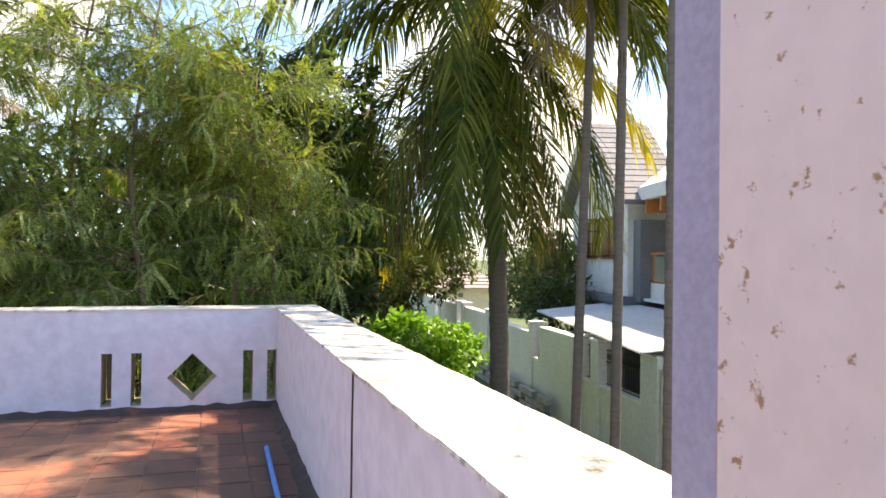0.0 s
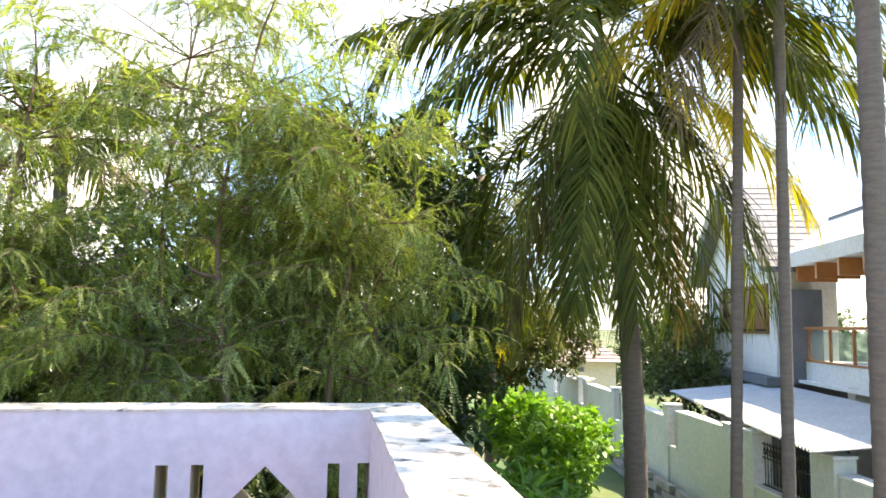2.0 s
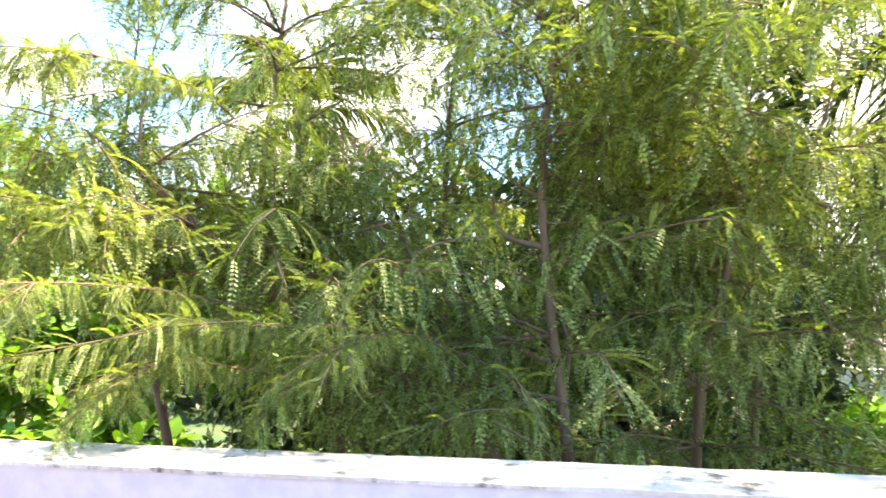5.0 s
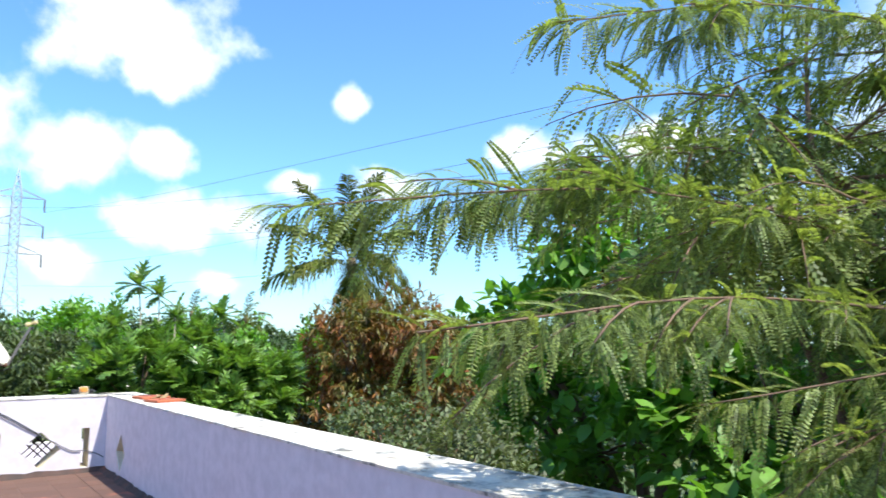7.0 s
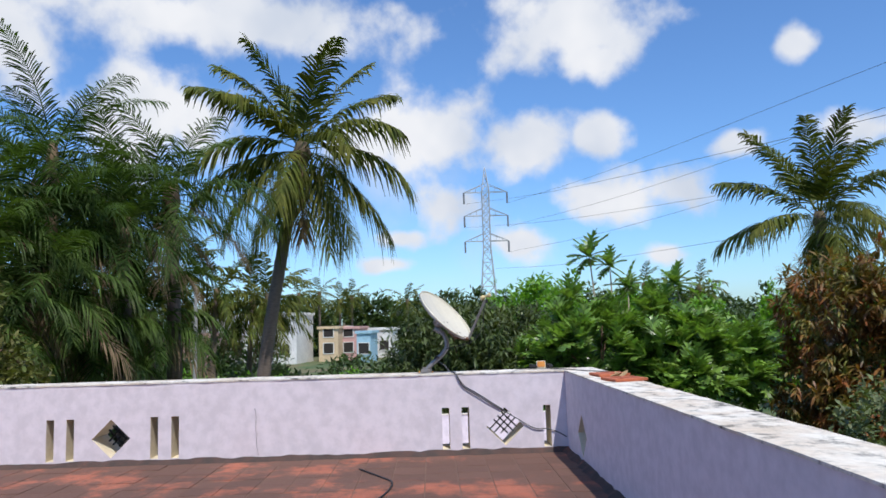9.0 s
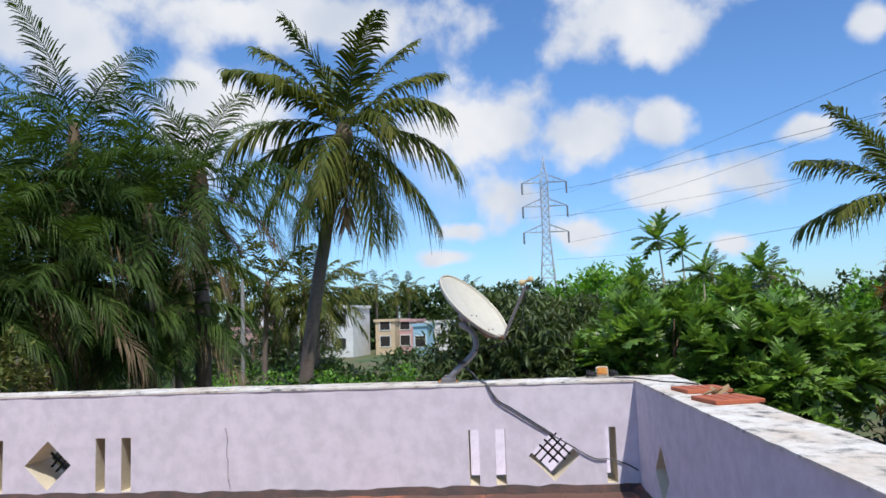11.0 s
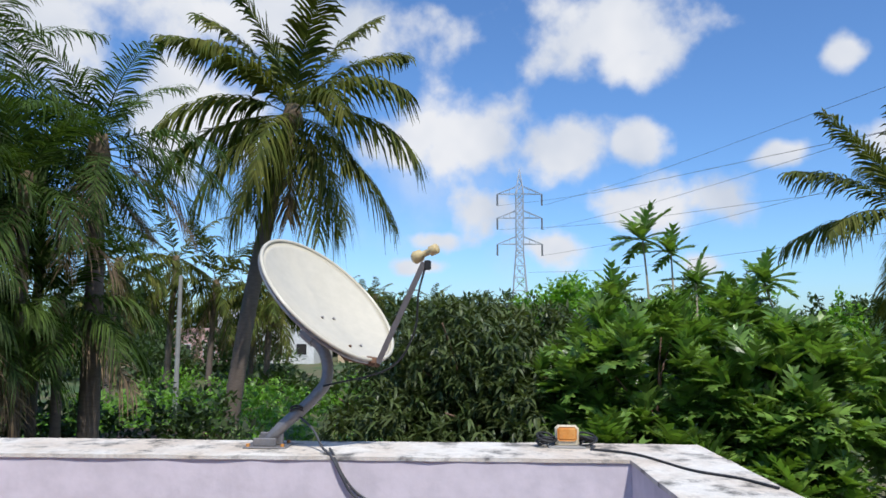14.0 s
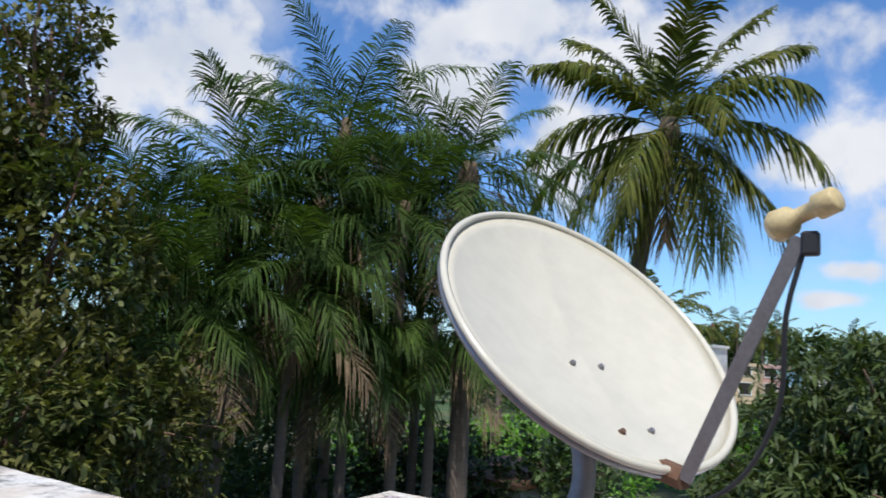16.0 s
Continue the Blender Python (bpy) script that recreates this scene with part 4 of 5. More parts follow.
            part("limb", tube(bmesh.new(), limb, [r0 * 0.42 * (1 - 0.75 * j / len(limb)) for j in range(len(limb))], 6), M["bark"], t, "", smooth=True)
        for k in range((38, 38, 38, 28, 38, 30, 16)[s]):
            i = int(n * rng.uniform(0.28, 0.98) if k > 15 else n * rng.uniform(0.68, 0.99))
            i = min(i, n - 1)
            a = rng.uniform(0, 2 * math.pi)
            low = (line[i] + foot).z < 1.0
            out = Vector((math.cos(a), math.sin(a), rng.uniform(-0.1, 0.7 if not low else 0.3)))
            w = line[i] + foot + out.normalized() * 1.3
            if w.y < 8.9 and w.x > -2.4:
                out.y = abs(out.y) * 0.4
            if w.x > 1.35:
                out.x = -abs(out.x)
            branch(line[i], out, rng.uniform(0.8, 1.7), 0.012, False, 7)
        branch(line[-1], Vector((rng.uniform(-0.4, 0.4), rng.uniform(-0.4, 0.4), 1)), 1.3, 0.016, False, 6, 0.4, 0.2)
    for line, short in zip(overhang, (1, 0.72, 0.95, 0.8, 0.9, 1, 0.9, 0.9)):
        pts = curve_points([Vector(p) - foot for p in line], 6)
        n = len(pts)
        part("overhanging_branch", tube(bmesh.new(), pts, [0.006 * (1 - 0.85 * i / n) + 0.001 for i in range(n)], 6), M["bark"], t, "", smooth=True)
        leaves(pts, 0.3, 0.009, True, 0.7, 0.175 * short)
        for k in range(9):
            i = rng.randint(int(n * 0.3), n - 3)
            sd = Vector((rng.uniform(-1, 1), rng.uniform(-0.6, 0.2), rng.uniform(-0.2, 0.4)))
            q, w, tp = pts[i].copy(), ((pts[i + 1] - pts[i]).normalized() + sd.normalized() * 0.55).normalized(), [pts[i].copy()]
            ln = rng.uniform(0.25, 0.5)
            for j in range(4):
                w = (w + Vector((0, 0, -0.12))).normalized()
                q = q + w * ln / 4
                tp.append(q.copy())
            tube(twigs, tp, [0.005, 0.004, 0.003, 0.003, 0.002], 4)
            leaves(tp, 0.1, 0.013, True, 0.6, 0.165 * short)
    tagged(part("twig_tangle", twigs, M["bark"], t, "", smooth=True), kind="stuff")
    for name, tm, p, f_, s_ in (("foliage", FEATHER, pos, fwd, size), ("overhanging_foliage", FEATHER_FINE, npos, nfwd, nsize)):
        up = np.array([0, 0, 1.0]) + 0.5 * unit_vectors(nr, len(p))
        v, q = scatter(*tm, p, f_, up, s_)
        soup(name, v, q, M["feather"], t)


feathery_tree()

# trees that close the view behind it
leafy_tree("shade_tree", 57, (-1.0, 16.5, GROUND), [(-1.5, 16.0, 0.4, 2.2, 2.2), (1.2, 16.0, 0.2, 1.9, 2.0), (-4.2, 16.5, 0.6, 2.3, 2.3), (-0.2, 17.5, 2.6, 2.0, 1.4), (2.4, 17.5, 1.2, 1.4, 1.8),
            (-2.8, 17.5, 2.8, 1.9, 1.3), (2.6, 20.0, 3.6, 1.7, 1.6), (0.6, 17.2, 4.3, 1.7, 1.4), (2.3, 18.5, 5.0, 1.4, 1.2), (0.6, 14.6, -1.4, 2.0, 1.5), (-3.0, 14.4, -1.2, 2.2, 1.5)],
           "dark_leaf", FAR_LEAF, 0.24, 6500, "dense dark green trees behind the feathery tree", upward=0.1, cluster=6, spread=0.2)
leafy_tree("garden_shrub", 58, (2.7, 12.6, GROUND), [(2.6, 12.4, -1.2, 0.8, 0.6), (3.1, 12.0, -1.5, 0.7, 0.6), (2.5, 13.4, -1.2, 0.8, 0.6), (3.4, 12.9, -1.5, 0.8, 0.6), (3.3, 11.2, -1.9, 0.7, 0.6)],
           "shrub_leaf", LANCE, 0.40, 480, "garden shrub with bright yellow-green leaves beside the wall", "shrub", 0.04, 0.2, 7, 0.15)
leafy_tree("garden_shrub", 59, (5.0, 18.6, GROUND), [(4.6, 17.6, -1.2, 1.1, 0.9), (5.4, 19.0, -1.1, 1.2, 0.9), (4.0, 16.2, -1.7, 1.0, 0.8), (5.9, 21.0, -1.2, 1.2, 0.9), (4.4, 19.4, -0.8, 1.2, 0.9)],
           "bright_leaf", FAR_LEAF, 0.22, 1500, "sunlit bright green garden bushes along the lane", "shrub", 0.06, 0.2, 6, 0.15)
leafy_tree("garden_tree", 60, (12.6, 27.5, GROUND), [(12.4, 26.5, -0.4, 1.8, 1.6), (13.0, 29.0, 0.8, 2.0, 2.0), (14.5, 31.0, 1.0, 2.0, 2.0)],
           "dark_leaf", FAR_LEAF, 0.2, 1500, "green garden trees inside the neighbouring compound", "tree", 0.1, 0.2, 6, 0.15)
leafy_tree("garden_tree", 61, (7.6, 33.5, GROUND), [(5.4, 33.0, 1.6, 2.2, 2.6), (7.8, 33.5, 0.6, 2.2, 2.4), (10.2, 34.5, 1.4, 2.2, 2.4), (6.6, 34.0, 3.2, 1.8, 1.6)],
           "olive_leaf", FAR_LEAF, 0.24, 2600, "sunlit green trees beyond the lane", "tree", 0.14, 0.2, 6, 0.2)
palm("coconut_palm", 18, (-5.6, 19.2, GROUND), (-5.7, 19.2, 5.3), 14, 2.3, 0.17, 0.13, (0, 0), "coconut palm with its crown above the trees", elev=(1.2, -0.2))


# ---- satellite dish and small things on the walls ----
def satellite_dish():
    foot = Vector((-11.50, 6.73, TOP + 0.017))
    t = thing("satellite_dish", tuple(foot), "off-white satellite dish with a grey steel mast bolted on the parapet", "satellite dish")
    c = Vector((-11.562, 6.976, 1.516)) - foot
    n = Vector((0.311, 0.652, 0.691)).normalized()
    b = Vector((0.18, 0.29, -0.21))
    b = (b - n * b.dot(n)).normalized()
    s = n.cross(b).normalized()
    R, depth = 0.362, 0.068

    def at(r, a, lift=0.0):
        return c + b * (r * 1.03 * math.cos(a)) + s * (r * 0.98 * math.sin(a)) + n * (depth * (r / R) ** 2 - depth + lift)

    bm = bmesh.new()
    rings = [[bm.verts.new(at(R * k / 12, 2 * math.pi * j / 64)) for j in range(64)] for k in range(1, 13)]
    mid = bm.verts.new(at(0, 0))
    for j in range(64):
        bm.faces.new((mid, rings[0][j], rings[0][(j + 1) % 64]))
    for a, d in zip(rings, rings[1:]):
        for j in range(64):
            bm.faces.new((a[j], d[j], d[(j + 1) % 64], a[(j + 1) % 64]))
    # a faint pressed panel down the middle
    for k, ring in enumerate(rings):
        for j, v in enumerate(ring):
            off = abs((v.co - c).dot(s))
            if off < 0.06 and k < 11:
                v.co += n * 0.004 * (1 - off / 0.06)
    r = bmesh.ops.extrude_face_region(bm, geom=list(bm.faces))
    bmesh.ops.translate(bm, vec=-n * 0.004, verts=[g for g in r["geom"] if isinstance(g, bmesh.types.BMVert)])
    dish = part("reflector", bm, M["dish"], t, "off-white pressed steel bowl with faded markings", smooth=True)
    for lift, rad in ((0.0, R * 1.012), (-0.016, R * 1.0)):
        bm = bmesh.new()
        pts = [at(rad, 2 * math.pi * j / 64, lift) for j in range(65)]
        tube(bm, pts, 0.009, 6, cap=False)
        part("rim", bm, M["dish_rim"] if lift else M["dish"], dish, "rolled metal rim", smooth=True)
    for x, y in ((0.065, 0.04), (0.065, -0.04), (0.255, 0.045), (0.265, -0.04)):
        bm = bmesh.new()
        rr = math.hypot(x, y)
        p = c + b * x * 1.03 + s * y + n * (depth * (rr / R) ** 2 - depth + 0.003)
        tube(bm, [p - n * 0.004, p + n * 0.006], [0.008, 0.006], 8)
        part("bolt", bm, M["grey_steel"] if x < 0.26 else M["rusty_steel"], dish, "bolt head", smooth=False)
    # mast
    bm = bmesh.new()
    line = curve_points([(0, 0, 0.02), (0.0, 0.08, 0.10), (-0.01, 0.19, 0.20), (-0.03, 0.25, 0.29), (-0.07, 0.225, 0.41), (-0.115, 0.125, 0.50)], 8)
    tube(bm, line, 0.026, 12)
    part("mast", bm, M["grey_steel"], t, "bent grey steel pipe", smooth=True)
    base = part("base_plate", boxes(((-0.07, -0.09, -0.001), (0.07, 0.10, 0.006)), ((-0.012, -0.03, 0.006), (0.012, 0.07, 0.06)), ((-0.05, -0.05, 0.006), (-0.035, 0.05, 0.04)),
                                    ((0.035, -0.05, 0.006), (0.05, 0.05, 0.04)), bevel=0.003), M["grey_steel"], t, "folded steel foot")
    for x, y in ((-0.055, -0.07), (0.055, -0.07), (-0.055, 0.08), (0.055, 0.08)):
        part("bolt", tube(bmesh.new(), [(x, y, 0.005), (x, y, 0.018)], 0.008, 6), M["rust"], base, "rusty anchor bolt")
    bm = bmesh.new()
    q = c - n * depth
    tube(bm, [q - n * 0.10, q - n * 0.004], [0.05, 0.085], 8)
    tube(bm, [line[-5], line[-1]], 0.034, 10)
    part("back_bracket", bm, M["grey_steel"], t, "grey clamp behind the bowl")
    # feed arm and receiver
    lnb = Vector((-11.345, 7.427, 1.68)) - foot
    start = Vector((-11.408, 7.222, 1.235)) - foot
    bm = bmesh.new()
    tube(bm, [start, start.lerp(lnb, 0.5), lnb - (lnb - start).normalized() * 0.02], 0.017, 4)
    arm = part("feed_arm", bm, M["grey_steel"], t, "square grey feed arm")
    part("arm_bracket", tube(bmesh.new(), [c + b * 0.18 - n * 0.10, c + b * 0.27 - n * 0.09, start], 0.022, 6), M["rusty_steel"], t, "rust-brown bracket under the bowl")
    look_at = (c - lnb).normalized()
    e = look_at.cross(Vector((0, 0, 1))).normalized()
    bm = bmesh.new()
    tube(bm, [lnb - e * 0.005 + look_at * x + Vector((0, 0, 0.02)) for x in (-0.062, -0.058, -0.026, -0.02, 0.012, 0.022, 0.05, 0.056)],
         [0.018, 0.022, 0.022, 0.014, 0.014, 0.025, 0.028, 0.024], 14)
    rec = part("receiver", bm, M["cream_plastic"], t, "yellowed cream receiver horn", smooth=True)
    part("receiver_cap", tube(bmesh.new(), [lnb + look_at * 0.054 + Vector((0, 0, 0.02)), lnb + look_at * 0.064 + Vector((0, 0, 0.02))], [0.028, 0.022], 14), M["dish"], rec, "cream cap", smooth=True)
    part("receiver_clamp", boxes((tuple(lnb + Vector((-0.012, -0.006, -0.05))), tuple(lnb + Vector((0.016, 0.022, -0.01)))), bevel=0.004), M["black_rubber"], t, "black clamp")
    line = curve_points([lnb + Vector((0, 0, -0.03)), lnb + Vector((0, -0.03, -0.15)), lnb + Vector((-0.02, -0.05, -0.32)), lnb + Vector((-0.05, -0.16, -0.47)), Vector((-0.0, 0.24, 0.26))], 8)
    part("cable", tube(bmesh.new(), line, 0.0045, 6), M["black_rubber"], t, "black coaxial cable", smooth=True)
    bm = bmesh.new()
    for k in range(2):
        tube(bm, [Vector((0.032 * math.cos(a) + 0.0, 0.13 + 0.03 * math.sin(a), 0.145 + 0.012 * k + 0.02 * math.cos(a))) for a in (2 * math.pi * j / 20 for j in range(21))], 0.005, 6, cap=False)
    part("cable_wrap", bm, M["black_rubber"], t, "cable tied round the mast", smooth=True)


satellite_dish()


def cable(name, pts, r, mat, label, n=8):
    o = Vector(pts[0])
    ob = part(name, tube(bmesh.new(), curve_points([Vector(p) - o for p in pts], n), r, 6), mat, smooth=True)
    ob.matrix_basis = pose(*o)
    return tagged(ob, label, "cable")


cable("drooping_cable", [(-11.50, 6.86, 1.00), (-11.44, 6.94, 0.95), (-11.36, 7.0, 0.885), (-11.275, 7.05, 0.868), (-11.255, 7.10, 0.79), (-11.262, 7.143, 0.719), (-11.262, 7.232, 0.657),
      (-11.262, 7.455, 0.517), (-11.262, 7.676, 0.386), (-11.262, 7.895, 0.257), (-11.262, 8.029, 0.246), (-11.264, 8.161, 0.203), (-11.27, 8.25, 0.150)], 0.0055,
      M["grey_cable"], "dark grey cable drooping down the parapet wall")
cable("drooping_cable", [(-11.42, 7.02, 0.872), (-11.285, 7.06, 0.870), (-11.260, 7.10, 0.80), (-11.266, 7.16, 0.725), (-11.266, 7.26, 0.665), (-11.266, 7.47, 0.525), (-11.266, 7.60, 0.44)], 0.005,
      M["grey_cable"], "thin dark cable beside a thicker one")
cable("floor_cable", [(-10.61, 6.06, 0.008), (-10.2, 6.30, 0.008), (-9.95, 6.42, 0.008), (-9.6, 6.40, 0.008), (-9.27, 6.31, 0.008), (-8.9, 6.1, 0.008)], 0.009, M["black_rubber"],
      "black cable lying on the terrace floor")
cable("coping_cable", [(-11.46, 8.13, 0.874), (-11.36, 8.30, 0.871), (-11.05, 8.42, 0.871), (-10.9, 8.55, 0.871), (-10.75, 8.62, 0.871)], 0.005, M["black_rubber"], "thin black cable lying across the coping")
ob = cable("blue_pipe", [(0.178, 6.66, 0.05), (0.175, 6.2, 0.03), (0.171, 5.6, 0.02), (0.16, 4.6, 0.017), (0.15, 3.6, 0.017)], 0.017, M["blue_pipe"], "bright blue plastic pipe lying by the wall")
ob["category"] = "pipe"


def junction_box():
    t = thing("junction_box", (-11.56, 8.045, TOP + 0.017), "rusty orange and cream junction box with black cable coils", "junction box")
    part("box_body", boxes(((-0.03, -0.052, 0.0), (0.022, 0.052, 0.092)), bevel=0.012), M["cream_paint"], t, "cream box body")
    part("box_front", boxes(((0.020, -0.045, 0.028), (0.030, 0.040, 0.088)), bevel=0.009), M["rust"], t, "rusty orange front")
    part("box_foot", boxes(((-0.05, -0.085, -0.001), (0.055, 0.075, 0.008)), bevel=0.002), M["concrete"], t, "flat grey foot")
    for sg in (-1, 1):
        bm = bmesh.new()
        rng = random.Random(sg + 5)
        for k in range(5):
            c0 = Vector((rng.uniform(-0.02, 0.02), sg * 0.092, 0.022 + 0.005 * k))
            rx, ry = rng.uniform(0.025, 0.04), rng.uniform(0.028, 0.045)
            tilt = rng.uniform(-0.2, 0.2)
            tube(bm, [c0 + Vector((rx * math.cos(a), ry * math.sin(a), 0.012 * math.sin(a + k) + tilt * rx * math.cos(a))) for a in (2 * math.pi * j / 18 for j in range(19))], 0.005, 5, cap=False)
        part("cable_coil", bm, M["black_rubber"], t, "coil of black cable", smooth=True)


junction_box()


def clay_tile(at, turn, w, d, label):
    t = thing("clay_tile", at, label, "tile", "loose clay tiles on the coping", turn=turn)
    bm = boxes(((-w / 2, -d / 2, 0), (w / 2, d / 2, 0.026)), bevel=0.004)
    part("slab", bm, M["brick_red"], t)
    part("groove", boxes(*[((-w / 2 + 0.01, y - 0.004, 0.025), (w / 2 - 0.01, y + 0.004, 0.029)) for y in (-d / 4, 0, d / 4)]), M["brick_red"], t, "shallow raised rib")


clay_tile((-10.32, 8.52, TOP + 0.017), 8, 0.29, 0.31, "square red clay tile lying on the parapet coping")
clay_tile((-9.745, 8.51, TOP + 0.017), 12, 0.30, 0.31, "square red clay tile lying on the coping beside dry leaves")
for k, (x, y, a) in enumerate(((-10.03, 8.50, 20), (-10.0, 8.42, 75), (-10.06, 8.57, 140), (-9.96, 8.55, 200))):
    v, q = blade(0.42, -0.3, 0.10)
    ob = soup("fallen_leaf", v * 0.13, q, M["dry_leaf"])
    ob.matrix_basis = pose(x, y, TOP + 0.022, 6, -8, a)
    tagged(ob, "curled dry brown leaf between the clay tiles", "leaf", "dry leaves on the coping")


def lattice_grille(at, turn):
    t = thing("lattice_grille", at, "black iron lattice set inside the diamond opening", "grille", turn=turn)
    for k in (-1, 0, 1):
        for sg in (1, -1):
            bm = bmesh.new()
            o = 0.085 * k
            a, b = (Vector((-0.125 + o, 0, sg * (-0.125) - 0.0)), Vector((0.125 + o, 0, sg * 0.125)))
            shift = Vector((0, 0.004 * sg, 0))
            m = Matrix.Translation(shift)
            tube(bm, [m @ a, m @ b], 0.011, 4)
            part("bar", bm, M["iron"], t)


lattice_grille((WEST - 0.30, 7.60, 0.29), 90)
lattice_grille((WEST - 0.28, 3.33, 0.28), 90)
for at_, h in (((-11.265, 4.87, 0.56), 0.50), ((EAST - 0.004, 4.66, TOP), 0.84)):
    bm = bmesh.new()
    rng = random.Random(h)
    pts, y = [], 0.0
    for k in range(12):
        y += rng.uniform(-0.006, 0.016)
        pts.append(Vector((0, y if h < 0.6 else y * 0.3, -h * k / 11)))
    tube(bm, pts, [0.0015 if h < 0.6 else 0.005] * 12, 4)
    ob = part("wall_crack", bm, M["mould"])
    ob.matrix_basis = pose(*at_)
    tagged(ob, "thin dark crack running down the plaster", "crack", kind="structure")

# ---- lower porch roof west of the terrace ----
porch = part("wall_porch", boxes(((-17.4, 2.5, -3.2), (-17.25, 9.7, -0.33)), ((-17.4, 2.35, -3.2), (-11.7, 2.5, -0.33)), ((-17.25, 2.5, -1.3), (-11.66, 9.7, -1.15))), M["plaster"])
tagged(porch, "lower lavender porch parapet with a grey stained top", "wall", kind="structure")
ob = part("coping_porch", boxes(((-17.41, 2.49, -0.33), (-17.24, 9.71, -0.315)), ((-17.41, 2.34, -0.33), (-11.7, 2.49, -0.315))), M["coping"])
tagged(ob, "stained white coping of the porch parapet", "wall coping", kind="structure")


# ---- neighbouring house ----
def house():
    ang = math.degrees(math.atan2(0.967, 0.253))
    t = thing("house", (11.3, 13.8, GROUND), "white two-storey house with veranda, glass railing and shingled gable roof", "house", turn=ang)
    g = -GROUND

    def P(name, spans, mat, label="", bevel=0.0, parent=None):
        return part(name, boxes(*[((a[0], a[1], a[2] + g), (b[0], b[1], b[2] + g)) for a, b in spans], bevel=bevel), M[mat], parent or t, label)

    P("wall", [((-6, -2.45, 0.6), (9.2, -2.25, 3.4)), ((-6, -2.3, -3.2), (-5.8, 0, 3.4))], "beige_wall", "beige back wall of the veranda")
    P("wall", [((-6, -3.4, -3.2), (9.2, -2.3, 0.1))], "beige_wall", "shaded ground-floor wall")
    P("floor_slab", [((-6, -2.25, 0.08), (9.0, 0.0, 0.6))], "white_wall", "white veranda slab edge")
    P("ledge", [((-6, 0.002, 0.0), (9.0, 0.22, 0.08))], "white_wall", "white drip ledge")
    P("ceiling_slab", [((-6, -2.25, 3.34), (9.0, 0.25, 3.44))], "beige_wall", "beige veranda ceiling")
    P("roof_edge", [((-6, 0.05, 3.30), (9.0, 0.30, 3.72))], "white_wall", "white roof fascia")
    # sloping white roof face and its grey ridge
    bm = bmesh.new()
    q = [(-6, 0.28, 3.72 + g), (9.0, 0.28, 3.72 + g), (9.0, -1.0, 4.75 + g), (-6, -1.0, 4.75 + g)]
    f = bm.faces.new([bm.verts.new(p) for p in q])
    r = bmesh.ops.extrude_face_region(bm, geom=[f])
    bmesh.ops.translate(bm, vec=(0, -0.08, -0.1), verts=[v for v in r["geom"] if isinstance(v, bmesh.types.BMVert)])
    roof = part("roof", bm, M["white_wall"], t, "pale sloping parapet roof")
    P("roof_ridge", [((-6, -1.25, 4.72), (9.0, -0.95, 4.82))], "shingle", "grey roof edge", parent=roof)
    for u in (2.5, -2.6):
        bm = bmesh.new()
        tube(bm, [(u, -1.2, 4.8 + g), (u, -1.2, 5.1 + g), (u, -1.2, 5.25 + g)], [0.42, 0.42, 0.2], 16)
        part("water_tank", bm, M["black_rubber"], roof, "black roof tank", smooth=True)
    P("duct", [((3.2, -1.6, 4.5), (4.6, -1.0, 4.85))], "white_wall", "white box on the roof", parent=roof)
    for z in (3.98, 4.2):
        part("roof_wire", tube(bmesh.new(), [(-6, 0.25 - (z - 3.72) * 1.7, z + g), (9, 0.25 - (z - 3.72) * 1.7, z + g)], 0.012, 4), M["iron"], roof, "thin wire along the roof")
    for k in range(11):
        u = -5.2 + 1.36 * k
        P("beam_end", [((u - 0.06, -0.9, 2.86), (u + 0.06, 0.22, 3.30))], "orange_wood", "varnished beam end", 0.012)
    P("pillar", [((8.5, -0.5, -0.05), (9.4, 0.35, 2.65))], "grey_paint", "dark grey pillar")
    P("pillar", [((-1.3, -0.3, -3.2), (-0.9, 0.1, 0.1))], "white_wall", "white ground-floor pillar")
    P("pillar", [((5.3, -0.3, -3.2), (5.7, 0.1, 0.1))], "beige_wall", "ground-floor pillar")
    # flat near-black slab: the store's inner shade is painted, no room is built
    P("dark_store", [((-0.6, -2.2, -3.1), (5.0, -2.0, -0.1))], "interior_shade", "near-black panel painted as the shade inside the store under the veranda")
    rail = P("railing", [((-6, -0.06, 1.50), (8.5, 0.04, 1.58)), ((-6, -0.05, 0.6), (8.5, 0.03, 0.66))], "orange_wood", "varnished handrail", 0.01)
    for k in range(11):
        u = -5.4 + 1.36 * k
        P("rail_post", [((u - 0.04, -0.05, 0.66), (u + 0.04, 0.03, 1.50))], "orange_wood", "", 0.008, rail)
        if u + 1.3 < 8.6:
            o = P("rail_pane", [((u + 0.05, -0.015, 0.7), (u + 1.30, -0.007, 1.44))], "glass", "tinted glass pane", parent=rail)
            o.visible_shadow = False
    for u0, u1, z0, z1 in ((-0.3, 0.6, 0.62, 2.7), (4.0, 4.9, 0.62, 1.9), (6.2, 7.4, 0.62, 1.9), (1.9, 2.6, 1.95, 2.6)):
        w = P("door", [((u0, -2.25, z0), (u1, -2.19, z1))], "teak", "dark brown wooden door" if z0 < 1 else "small brown shutter", 0.01)
        P("panel", [((u0 + 0.12, -2.19, z0 + 0.15), (u1 - 0.12, -2.17, z1 - 0.15))], "teak", "", 0.01, w)
    part("wall_lamp", boxes(((5.0, -2.25, 2.3 + g), (5.14, -2.05, 2.55 + g)), bevel=0.03), M["iron"], t, "black wall lantern")
    # gabled wing
    bm = bmesh.new()
